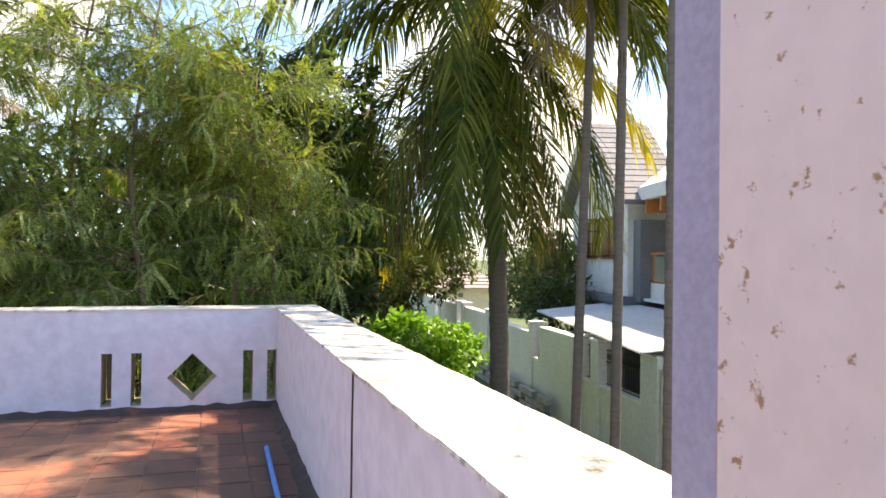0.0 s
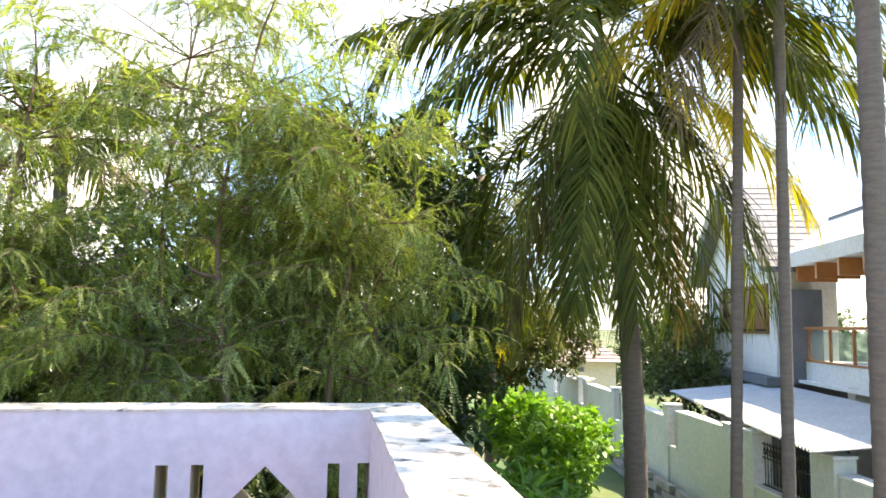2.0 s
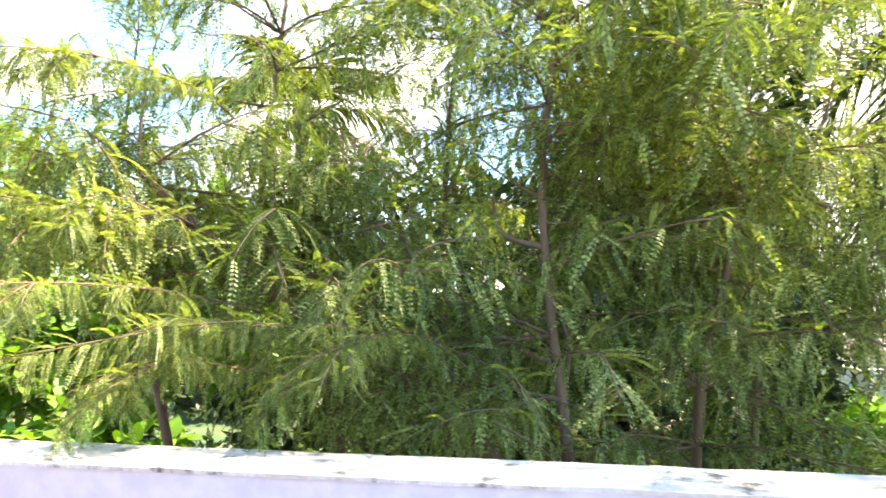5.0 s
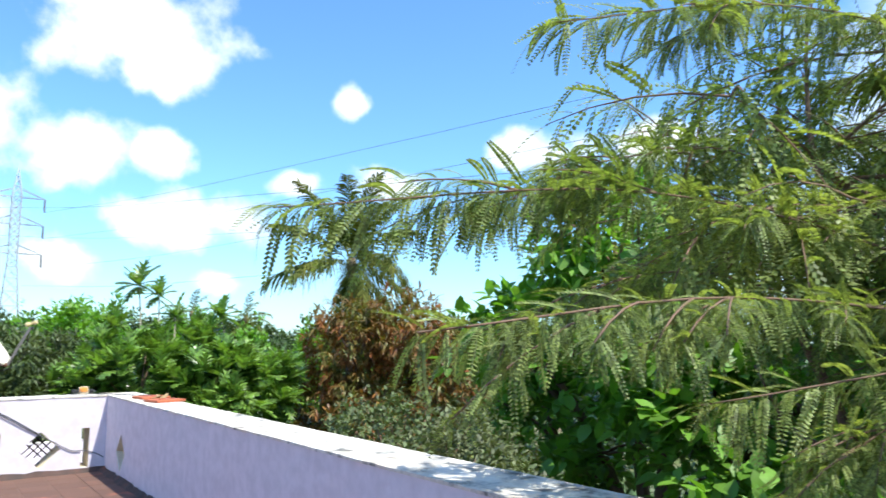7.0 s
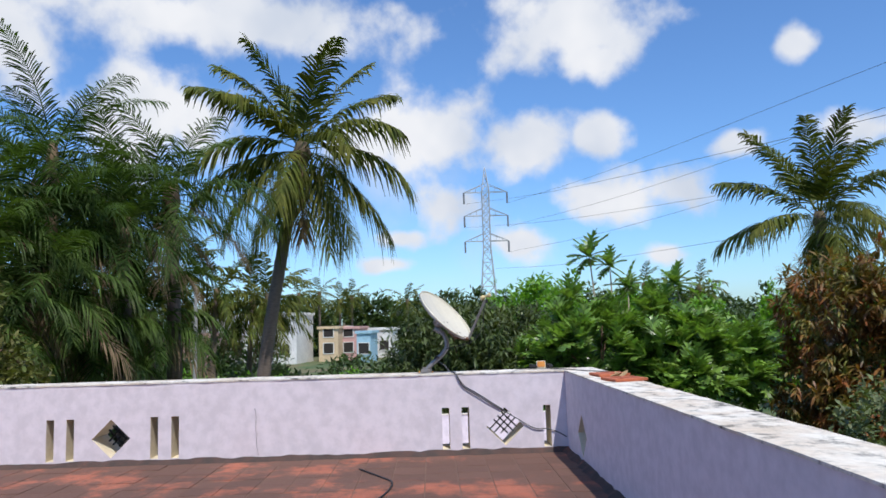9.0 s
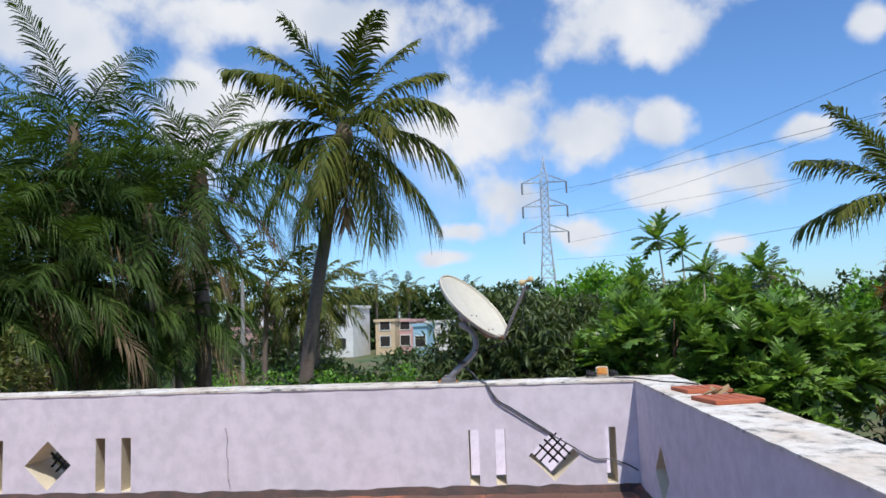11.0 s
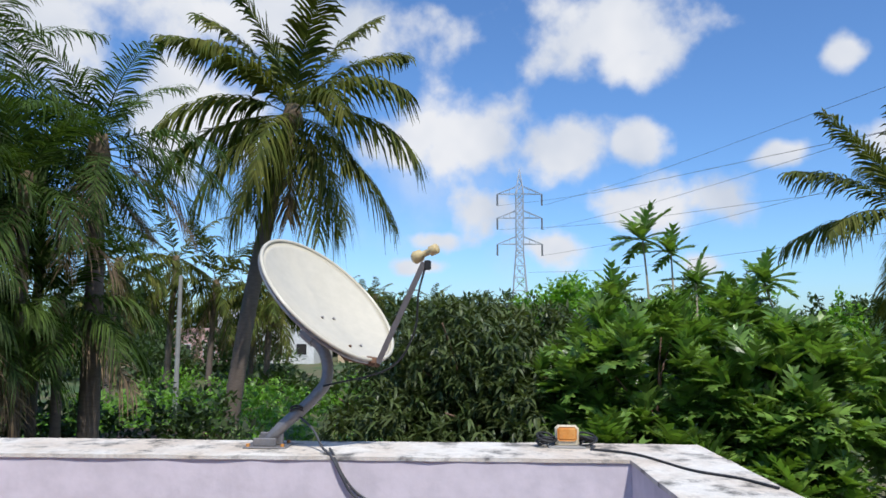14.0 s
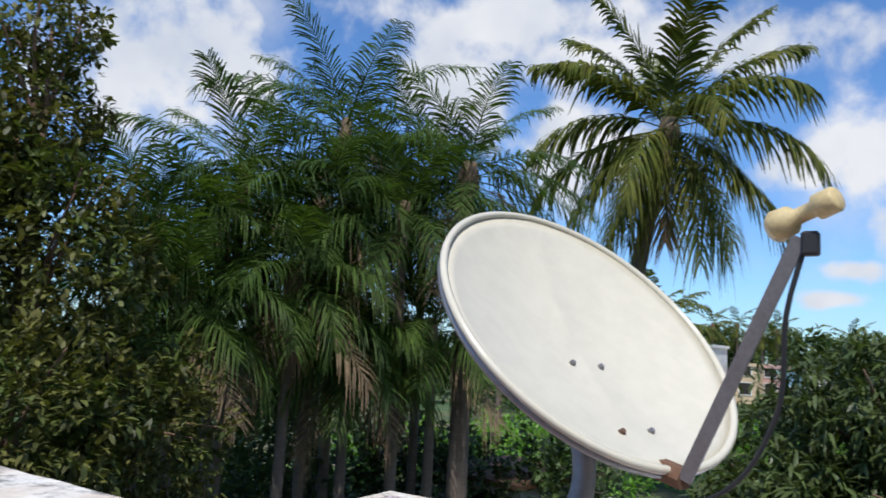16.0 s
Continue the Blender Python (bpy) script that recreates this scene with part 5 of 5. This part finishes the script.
    for y in (0.55, -1.2):
        vs = [bm.verts.new(p) for p in ((9.2, y, 0.1 + g), (17.0, y, 0.1 + g), (17.0, y, 3.5 + g), (13.1, y, 6.4 + g), (9.2, y, 3.5 + g))]
        bm.faces.new(vs)
    for k in range(5):
        a, b = bm.verts[:][k], bm.verts[:][(k + 1) % 5]
        bm.verts.ensure_lookup_table()
        bm.faces.new((bm.verts[k], bm.verts[(k + 1) % 5], bm.verts[5 + (k + 1) % 5], bm.verts[5 + k]))
    part("wing", bm, M["white_wall"], t, "white gabled wing")
    P("wing_base", [((9.2, -4.0, -3.2), (17.0, 0.62, 0.1)), ((8.9, -0.2, -0.15), (17.0, 0.95, 0.1))], "grey_paint", "dark grey lower wall")
    for sg in (-1, 1):
        bm = bmesh.new()
        e = (13.1 + sg * 4.5, 6.5 - 4.5 * 0.744)
        q = [(13.1, 1.15, 6.5 + g), (e[0], 1.15, e[1] + g), (e[0], -1.4, e[1] + g), (13.1, -1.4, 6.5 + g)]
        f = bm.faces.new([bm.verts.new(p) for p in q])
        r = bmesh.ops.extrude_face_region(bm, geom=[f])
        bmesh.ops.translate(bm, vec=(0, 0, 0.12), verts=[v for v in r["geom"] if isinstance(v, bmesh.types.BMVert)])
        gab = part("gable_roof", bm, M["shingle"], t, "grey shingled gable roof")
        for k in range(14):
            s0, s1 = k / 14, (k + 1) / 14
            z0, z1 = (6.5 - 4.5 * 0.744 * s + 0.135 + g for s in (s0, s1))
            x0, x1 = (13.1 + sg * 4.5 * s for s in (s0, s1))
            bm = bmesh.new()
            vs = [bm.verts.new(p) for p in ((x0, 1.15, z0), (x1, 1.15, z1 + 0.03), (x1, -1.4, z1 + 0.03), (x0, -1.4, z0), (x1, 1.15, z1 - 0.01), (x1, -1.4, z1 - 0.01))]
            bm.faces.new(vs[:4]), bm.faces.new((vs[1], vs[4], vs[5], vs[2]))
            part("shingle_course", bm, M["shingle"], gab)
        bm = bmesh.new()
        tube(bm, [(13.1, 1.17, 6.42 + g), (e[0], 1.17, e[1] - 0.06 + g)], 0.11, 4)
        part("verge_board", bm, M["white_wall"], t, "white verge board")
    for u0, u1 in ((9.75, 12.3), (12.9, 15.0)):
        w = P("window", [((u0, 0.55, 1.35), (u1, 0.62, 1.43)), ((u0, 0.55, 2.82), (u1, 0.62, 2.9)), ((u0, 0.55, 1.43), (u0 + 0.09, 0.62, 2.82)), ((u1 - 0.09, 0.55, 1.43), (u1, 0.62, 2.82)),
                         (((u0 + u1) / 2 - 0.05, 0.55, 1.43), ((u0 + u1) / 2 + 0.05, 0.62, 2.82))], "teak", "brown wooden window")
        # pane coloured near-black in place of the unlit room behind it
        P("pane", [((u0 + 0.09, 0.553, 1.43), (u1 - 0.09, 0.575, 2.82))], "interior_shade", "dark window pane", parent=w)
        for k in range(2):
            uu = u0 + 0.2 + k * (u1 - u0) / 2
            P("shutter", [((uu, 0.60, 1.5), (uu + (u1 - u0) / 2 - 0.4, 0.64, 2.75))], "teak", "", 0.01, w)
    sash = P("open_sash", [((12.3, 0.63, 1.4), (12.36, 1.2, 1.46)), ((12.3, 0.63, 2.8), (12.36, 1.2, 2.86)), ((12.3, 0.63, 1.46), (12.36, 0.69, 2.8)), ((12.3, 1.14, 1.46), (12.36, 1.2, 2.8)),
                           ((12.3, 0.9, 1.46), (12.35, 0.94, 2.8)), ((12.3, 0.69, 1.9), (12.35, 1.14, 1.94)), ((12.3, 0.69, 2.36), (12.35, 1.14, 2.4))], "iron", "open black window sash")
    return t


house()


def awning():
    """A corrugated roof on thin posts, sloping down to the lane."""
    ang = math.degrees(math.atan2(0.967, 0.253))
    t = thing("awning", (11.3, 13.8, GROUND), "corrugated pale grey sheet awning on thin posts beside the house", "awning", turn=ang)
    g = -GROUND
    for k in range(11):
        u0 = -0.45 + k * 1.03
        bm = bmesh.new()
        rows = []
        for i in range(57):
            u = u0 + 1.05 * i / 56
            w = 0.03 * math.sin(i / 56 * 7 * 2 * math.pi)
            rows.append([bm.verts.new((u, y, z + g + w + 0.006 * (k % 2))) for y, z in ((0.28, -0.17), (1.6, -0.33), (3.3, -0.52))])
        for a, b in zip(rows, rows[1:]):
            for j in range(2):
                bm.faces.new((a[j], b[j], b[j + 1], a[j + 1]))
        r = bmesh.ops.extrude_face_region(bm, geom=list(bm.faces))
        bmesh.ops.translate(bm, vec=(0, 0, -0.012), verts=[v for v in r["geom"] if isinstance(v, bmesh.types.BMVert)])
        part("sheet", bm, M["sheet"], t, "", smooth=False)
    for u in (0.0, 2.8, 5.6, 8.4):
        part("post", tube(bmesh.new(), [(u, 2.75, 0), (u, 2.75, 2.66)], 0.04, 8), M["grey_steel"], t)
        part("rafter", tube(bmesh.new(), [(u, 0.28, g - 0.24), (u, 3.2, g - 0.59)], 0.03, 4), M["grey_steel"], t)


awning()


# ---- compound wall along the lane ----
def compound_wall():
    ang = math.degrees(math.atan2(1, 0.108))
    t = thing("compound_wall", (8.0, 8.0, GROUND), "pale green plastered compound wall with posts and iron grilles", "wall", turn=ang, kind="structure")
    g = -GROUND

    def P(name, a, b, mat="green_wall", label="", bevel=0.0, parent=None):
        return part(name, boxes(((a[0], a[1], a[2] + g), (b[0], b[1], b[2] + g)), bevel=bevel), M[mat], parent or t, label)

    def post(v, top=-0.68, wide=0.34):
        p = P("post", (v, -0.2, -3.2), (v + wide, 0.2, top), label="square wall post")
        P("cap", (v - 0.03, -0.23, top), (v + wide + 0.03, 0.23, top + 0.06), "white_wall", "pale cap", 0.01, p)

    def solid(v0, v1, top):
        p = P("panel", (v0, -0.15, -3.2), (v1, 0.15, top), label="solid plastered panel")
        P("coping", (v0, -0.17, top), (v1, 0.17, top + 0.05), "white_wall", "pale coping", 0.01, p)

    def grille(v0, v1, top=-0.82, low=-1.75):
        P("panel", (v0, -0.15, -3.2), (v1, 0.15, low), label="low panel under the grille")
        P("sill", (v0 + 0.02, -0.19, low), (v1 - 0.02, 0.19, low + 0.05), "white_wall", "white sill", 0.008)
        for x in (v0, v1 - 0.018):
            P("reveal", (x, -0.203, low), (x + 0.018, 0.203, top + 0.1), "white_wall", "white painted reveal")
        bm = bmesh.new()
        for z in (low + 0.06, low + 0.6, top - 0.05):
            tube(bm, [(v0, 0, z + g), (v1, 0, z + g)], 0.014, 4)
        gr = part("grille", bm, M["iron"], t, "dark iron grille")
        n = max(2, int((v1 - v0) / 0.12))
        for k in range(1, n):
            v = v0 + (v1 - v0) * k / n
            part("bar", tube(bmesh.new(), [(v, 0, low + 0.02 + g), (v, 0, top + g)], 0.009, 4), M["iron"], gr)
            bm = bmesh.new()
            tube(bm, [(v + 0.05 * math.cos(a), 0, top - 0.2 + g + 0.07 * math.sin(a)) for a in (2 * math.pi * j / 10 for j in range(11))], 0.008, 4, cap=False)
            part("ring", bm, M["iron"], gr)

    solid(-4.0, 6.35, -0.95)
    post(6.4, wide=0.7)
    grille(7.1, 9.3)
    post(9.3, wide=0.45)
    grille(9.75, 10.4)
    post(10.4)
    solid(10.74, 13.7, -0.78)
    grille(13.7, 14.3)
    post(14.3)
    solid(14.64, 18.3, -1.02)
    v = 18.4
    for _ in range(4):
        post(v)
        grille(v + 0.34, v + 1.2)
        post(v + 1.2)
        solid(v + 1.55, v + 5.2, -0.85)
        v += 5.3
    # darker rough blocks at the foot of the wall
    rng = random.Random(4)
    for i in range(22):
        for j in range(3):
            if rng.random() < 0.85:
                u = 12.0 + i * 0.42 + 0.2 * (j % 2)
                P("block", (u, 0.36, -3.2 + j * 0.21), (u + 0.39, 0.55, -3.02 + j * 0.21 + rng.uniform(-0.01, 0.01)), "concrete", "", 0.012)


compound_wall()


def gazebo():
    t = thing("tiled_outhouse", (14.3, 43.8, GROUND), "small cream outhouse with a pyramid roof of weathered clay tiles", "house", turn=-14)
    part("wall", boxes(((-1.9, -1.9, 0), (1.9, 1.9, 2.9))), M["cream_paint"], t, "cream wall")
    part("vent", boxes(((-0.15, -1.95, 2.2), (0.15, -1.9, 2.45))), M["grey_paint"], t, "small vent")
    for q in range(4):
        for k in range(9):
            s0, s1 = k / 9, (k + 1) / 9
            bm = bmesh.new()
            w0, w1, z0, z1 = 2.5 * (1 - s0), 2.5 * (1 - s1), 2.75 + 1.7 * s0, 2.75 + 1.7 * s1
            vs = [bm.verts.new(p) for p in ((-w0, -w0, z0 + 0.06), (w0, -w0, z0 + 0.06), (w1, -w1, z1), (-w1, -w1, z1), (-w0, -w0, z0), (w0, -w0, z0))]
            bm.faces.new(vs[:4]), bm.faces.new((vs[4], vs[5], vs[1], vs[0]))
            bmesh.ops.rotate(bm, cent=(0, 0, 0), matrix=Matrix.Rotation(q * math.pi / 2, 3, "Z"), verts=bm.verts)
            part("tile_course", bm, M["clay_roof"], t)


gazebo()


# ---- west: far things ----
def shed():
    t = thing("garden_shed", (-27.6, 0.6, GROUND), "low whitewashed shed with a rusty sheet roof among the trees", "shed", turn=75)
    part("wall", boxes(((-3.2, -1.5, 0), (-0.3, 1.5, 1.4)), ((0.5, -1.2, 0), (3.0, 1.0, 1.1))), M["paint_white"], t, "stained white wall")
    # black plate on the closed wall, painted as the shade within a doorway
    part("doorway", boxes(((-2.0, -1.53, 0), (-1.0, -1.5, 1.1))), M["interior_shade"], t, "near-black panel painted as the shade inside the doorway")
    part("roof", boxes(((-3.5, -1.9, 1.4), (-0.1, 1.7, 1.52))), M["rusty_steel"], t, "rusty sheet roof")


shed()


def pylon():
    base = (-256, 27, GROUND)
    t = thing("power_pylon", base, "grey steel lattice transmission tower with three pairs of arms", "pylon")
    H = 59.5

    def half(z):
        return 3.6 + (1.25 - 3.6) * min(1, z / 31) if z < 31 else (1.25 if z < 51 else 1.25 * (H - z) / (H - 51) + 0.05)

    levels = [0, 6, 12, 17, 21.5, 25.5, 29, 31, 33.5, 36, 38.5, 41, 43.5, 46, 48.5, 51, 54, 57, H]
    for sx, sy in ((1, 1), (1, -1), (-1, 1), (-1, -1)):
        bm = bmesh.new()
        tube(bm, [(sx * half(z), sy * half(z), z) for z in levels], 0.17, 4)
        part("leg", bm, M["tower_steel"], t)
    for z0, z1 in zip(levels, levels[1:]):
        bm = bmesh.new()
        a, b = half(z0), half(z1)
        for (x0, y0), (x1, y1) in (((1, 1), (1, -1)), ((1, -1), (-1, -1)), ((-1, -1), (-1, 1)), ((-1, 1), (1, 1))):
            tube(bm, [(x0 * a, y0 * a, z0), (x1 * b, y1 * b, z1)], 0.10, 3)
            tube(bm, [(x1 * a, y1 * a, z0), (x0 * b, y0 * b, z1)], 0.10, 3)
            tube(bm, [(x0 * a, y0 * a, z0), (x1 * a, y1 * a, z0)], 0.09, 3)
        part("bracing", bm, M["tower_steel"], t)
    for z in (33.0, 42.1, 50.5):
        for sg in (1, -1):
            bm = bmesh.new()
            for x in (-1.2, 1.2):
                tube(bm, [(x, sg * 1.25, z), (0, sg * 7.7, z)], 0.13, 3)
                tube(bm, [(x, sg * 1.25, z + 2.6), (0, sg * 7.7, z)], 0.13, 3)
            for s in (0.33, 0.66):
                y = 1.25 + 6.45 * s
                tube(bm, [(0, sg * y, z), (0, sg * y, z + 2.6 * (1 - s))], 0.08, 3)
            arm = part("arm", bm, M["tower_steel"], t)
            part("insulator", tube(bmesh.new(), [(0, sg * 7.7, z - 0.1), (0, sg * 7.7, z - 4.0)], 0.32, 6), M["grey_paint"], arm, "dark insulator string")


pylon()
for k, (a, b) in enumerate((((-256, 34.7, 43.2), (-108, 69, 36)), ((-256, 34.7, 34.8), (-117, 74, 32)), ((-256, 34.7, 25.8), (-159, 76, 28)), ((-256, 19.3, 43.2), (-104, 54, 25.5)),
                            ((-256, 19.3, 34.8), (-150, 66, 26)), ((-256, 30, 20.0), (-140, 62, 15.5)))):
    a, b = Vector(a), Vector(b)
    end = b + (b - a) * 0.3 + Vector((0, 0, 1))
    cable("power_line", [a, a.lerp(b, 0.5) + Vector((0, 0, -1.2)), b, b.lerp(end, 0.5), end], 0.035, M["grey_cable"], "sagging overhead power line", 6)


def block_house(at, turn, size, paint, floors, label, windows):
    t = thing("town_house", at, label, "house", "far town houses", turn=turn)
    w, d, h = size
    part("wall", boxes(((-w / 2, -d / 2, 0), (w / 2, d / 2, h))), M[paint], t)
    part("roof", boxes(((-w / 2 - 0.2, -d / 2 - 0.2, h), (w / 2 + 0.2, d / 2 + 0.2, h + 0.35))), M[paint], t, "flat roof with a parapet edge")
    for f in range(floors):
        for k in range(windows):
            x = -w / 2 + w * (k + 0.5) / windows
            z = 1.0 + f * h / floors
            wd = part("window", boxes(((x - 0.75, -d / 2 - 0.08, z), (x + 0.75, -d / 2 + 0.05, z + 0.1)), ((x - 0.75, -d / 2 - 0.08, z + 1.4), (x + 0.75, -d / 2 + 0.05, z + 1.5)),
                                      ((x - 0.75, -d / 2 - 0.08, z), (x - 0.65, -d / 2 + 0.05, z + 1.5)), ((x + 0.65, -d / 2 - 0.08, z), (x + 0.75, -d / 2 + 0.05, z + 1.5))), M["paint_white"], t, "window frame")
            # the shade indoors is given by the pane's near-black colour
            part("pane", boxes(((x - 0.65, -d / 2 - 0.04, z + 0.1), (x + 0.65, -d / 2 - 0.01, z + 1.4))), M["interior_shade"], wd, "dark pane")


block_house((-100, -16.2, GROUND), 82, (12.6, 7.0, 6.2), "paint_white", 2, "white two-storey town house with dark windows", 4)
block_house((-102, -6.6, GROUND), 82, (2.6, 5.0, 4.3), "paint_orange", 2, "narrow town house painted orange and white", 1)
block_house((-104, -4.2, GROUND), 82, (3.0, 5.0, 4.2), "paint_pink", 2, "town house with a pink-red roof storey", 1)
block_house((-110, -1.0, GROUND), 82, (5.0, 5.0, 3.9), "paint_white", 1, "white town house half hidden by trees", 2)
block_house((-92, -22.0, GROUND), 80, (6.0, 5.0, 3.9), "paint_pink", 1, "pink town house behind palms", 2)
block_house((-97, -1.6, GROUND), 82, (1.8, 4.0, 3.6), "paint_blue", 1, "pale blue town house", 1)
part("lamp_post_body", tube(bmesh.new(), [(0, 0, 0), (0, 0, 6.9)], [0.13, 0.09], 8), M["concrete"], thing("utility_pole", (-41.5, -5.6, GROUND), "grey concrete utility pole in the scrub", "pole"), "concrete shaft")

for k, (x, y, z, s) in enumerate(((-53, -8.2, 4.0, 4.6), (-54, -4.9, 3.6, 4.4), (-52, -10.4, 5.4, 4.6), (-49, -12.5, 5.0, 4.5), (-56, -6.5, 3.4, 4.4))):
    palm("coconut_palm", 80 + k, (x, y, GROUND), (x, y + 0.3, z), 20, s, 0.2, 0.15, (0.1, 0), "coconut palm with drooping dusty fronds behind the scrub", pairs=28, width=0.13, elev=(1.2, -1.2),
         droop=(0.8, 1.4), dry=3, group="palms behind the scrub", rings=24)
for k, (x, y, z) in enumerate(((-114.6, -13.6, 6.4), (-115.2, -10.5, 6.6), (-115.6, -7.4, 5.4), (-116, -5.6, 5.9), (-112, -18, 6.6), (-118, 3, 5.2), (-95, 34, 5.6), (-92, 40, 5.0))):
    palm("coconut_palm", 90 + k, (x, y, GROUND), (x, y, z), 14, 4.0, 0.22, 0.17, (0, 0), "far coconut palm on the horizon", pairs=14, width=0.16, elev=(1.3, -0.9), dry=0,
         group="palms on the horizon", rings=12)


def thicket(name, seed, spots, leaf, size, count, label, flat=0.8):
    """Low or far woods: many leaf clumps over uneven mounds, with trunks lost inside."""
    rng = np.random.default_rng(seed)
    pos, fwd = [], []
    for x, y, r, top in spots:
        m = int(count * r * (top - GROUND) / 10)
        d = unit_vectors(rng, m)
        d[:, 2] = np.abs(d[:, 2])
        k = 0.78 + 0.32 * np.array([noise.noise(Vector(v * 3.1) + Vector((x, y, 0))) for v in d])
        k *= rng.random(m) ** 0.18
        pos.append(np.array([x, y, GROUND]) + d * k[:, None] * np.array([r, r, (top - GROUND)]))
        fwd.append(d + np.array([0, 0, 0.15]))
    pos, fwd = np.concatenate(pos), np.concatenate(fwd)
    n = len(pos)
    pos = np.repeat(pos, 5, axis=0) + rng.normal(size=(n * 5, 3)) * size * 0.4
    fwd = np.repeat(fwd, 5, axis=0) * 0.8 + unit_vectors(rng, n * 5)
    up = np.array([0, 0, 1.0]) + 0.4 * unit_vectors(rng, n * 5)
    v, q = scatter(*FAR_LEAF, pos, fwd, up, size * rng.uniform(0.7, 1.3, n * 5))
    return tagged(soup(name, v, q, M[leaf]), label, "woods", kind="stuff")


R = random.Random(9)
thicket("scrub", 1, [(R.uniform(-48, -27), R.uniform(-9, 9), R.uniform(1.2, 2.4), R.uniform(-1.9, -0.4)) for _ in range(64)], "bright_leaf", 0.24, 170, "sunlit green scrub between the house and the palms")
thicket("scrub", 2, [(R.uniform(-26, -16.5), R.uniform(-6, 5), R.uniform(0.9, 1.6), R.uniform(-2.6, -1.2)) for _ in range(26)], "dark_leaf", 0.18, 260, "shaded green undergrowth below the palms")
thicket("woods", 3, [(-62 + R.uniform(-14, 14), y, R.uniform(3, 5), -1.1 if -10 < y < 3 else R.uniform(0.8, 2.6)) for y in np.arange(-52, 60, 3.2)], "dark_leaf", 0.5, 150, "dense woods beyond the scrub")
thicket("woods", 4, [(-130 + R.uniform(-10, 10), y, R.uniform(6, 9), R.uniform(6.5, 9.5)) for y in np.arange(-110, 120, 6)], "dark_leaf", 1.0, 60, "far woods on the horizon")
thicket("woods", 5, [(-48 + R.uniform(-3, 3), y, R.uniform(2.2, 3.2), z) for y, z in ((11.5, 4.8), (13.2, 6.1), (15.8, 5.9), (18.5, 4.8), (21, 4.6), (25, 4.0), (29, 4.0), (33, 4.2), (38, 3.6))], "bright_leaf", 0.35, 420,
        "rounded green tree beyond the breadfruit")
thicket("woods", 6, [(x, 40 + R.uniform(-6, 6), R.uniform(3.5, 5.5), R.uniform(2.0, 4.4)) for x in np.arange(-90, 3, 4)], "dark_leaf", 0.5, 150, "woods north of the house")
thicket("woods", 7, [(-24 + R.uniform(-4, 4), y, R.uniform(1.8, 2.6), R.uniform(0.0, 1.6)) for y in np.arange(14.5, 34, 2.2)], "dark_leaf", 0.22, 380, "green bushes beside the breadfruit tree")
thicket("woods", 8, [(-15 + R.uniform(-9, 9), 19 + R.uniform(-2, 3), R.uniform(1.6, 2.4), R.uniform(-0.6, 1.4)) for _ in range(12)], "dark_leaf", 0.2, 400, "undergrowth north of the parapet")
thicket("woods", 9, [(-24 + R.uniform(-2, 2), y, R.uniform(1.8, 2.4), R.uniform(1.6, 4.6)) for y in np.arange(-18, -3.5, 1.5)] + [(-26.5 + R.uniform(-1, 1), y, 1.9, R.uniform(0.2, 1.6)) for y in (-4.4, -3, -1.6, -0.2, 1.0)], "dark_leaf", 0.22, 420, "dark trees behind the areca palms")
thicket("woods", 10, [(x, 60 + R.uniform(-5, 5), R.uniform(4, 7), R.uniform(2.5, 5.5)) for x in np.arange(-20, 70, 5)], "dark_leaf", 0.6, 120, "woods beyond the lane")

# ---- floor tiles ----
PITCH, GAP = 0.305, 0.009


def tile_mesh(seed):
    rng = random.Random(seed)
    bm = boxes(((GAP / 2, GAP / 2, -0.03), (PITCH - GAP / 2, PITCH - GAP / 2, 0.0)), bevel=0.003)
    for v in bm.verts:
        if v.co.z > -0.01:
            v.co.z += rng.uniform(-0.0012, 0.0012)
    me = bpy.data.meshes.new("floor_tile")
    bmesh.ops.recalc_face_normals(bm, faces=bm.faces)
    bm.to_mesh(me)
    bm.free()
    me.materials.append(M["tile"])
    return me


tile_meshes = [tile_mesh(k) for k in range(5)]
rest = bmesh.new()
R = random.Random(21)
nx, ny = int((EAST - WEST) / PITCH), int((NORTH - SOUTH) / PITCH)
made = 0
for i in range(nx):
    for j in range(ny):
        x, y = EAST - (i + 1) * PITCH - 0.02, NORTH - (j + 1) * PITCH - 0.02
        z = R.uniform(-0.002, 0.002)
        near_ne, near_w = x > -2.6 and y > 4.4, x < -8.9 and y > 2.9
        if (near_ne or near_w) and made < 300:
            ob = new("floor_tile", R.choice(tile_meshes))
            ob.matrix_basis = pose(x, y, z, R.uniform(-0.3, 0.3), R.uniform(-0.3, 0.3), 0)
            ob.parent = slab
            made += 1
        else:
            box(rest, (x + GAP / 2, y + GAP / 2, z - 0.03), (x + PITCH - GAP / 2, y + PITCH - GAP / 2, z))
ob = part("tiles_beyond", rest, M["tile"], slab)
tagged(ob, kind="stuff")
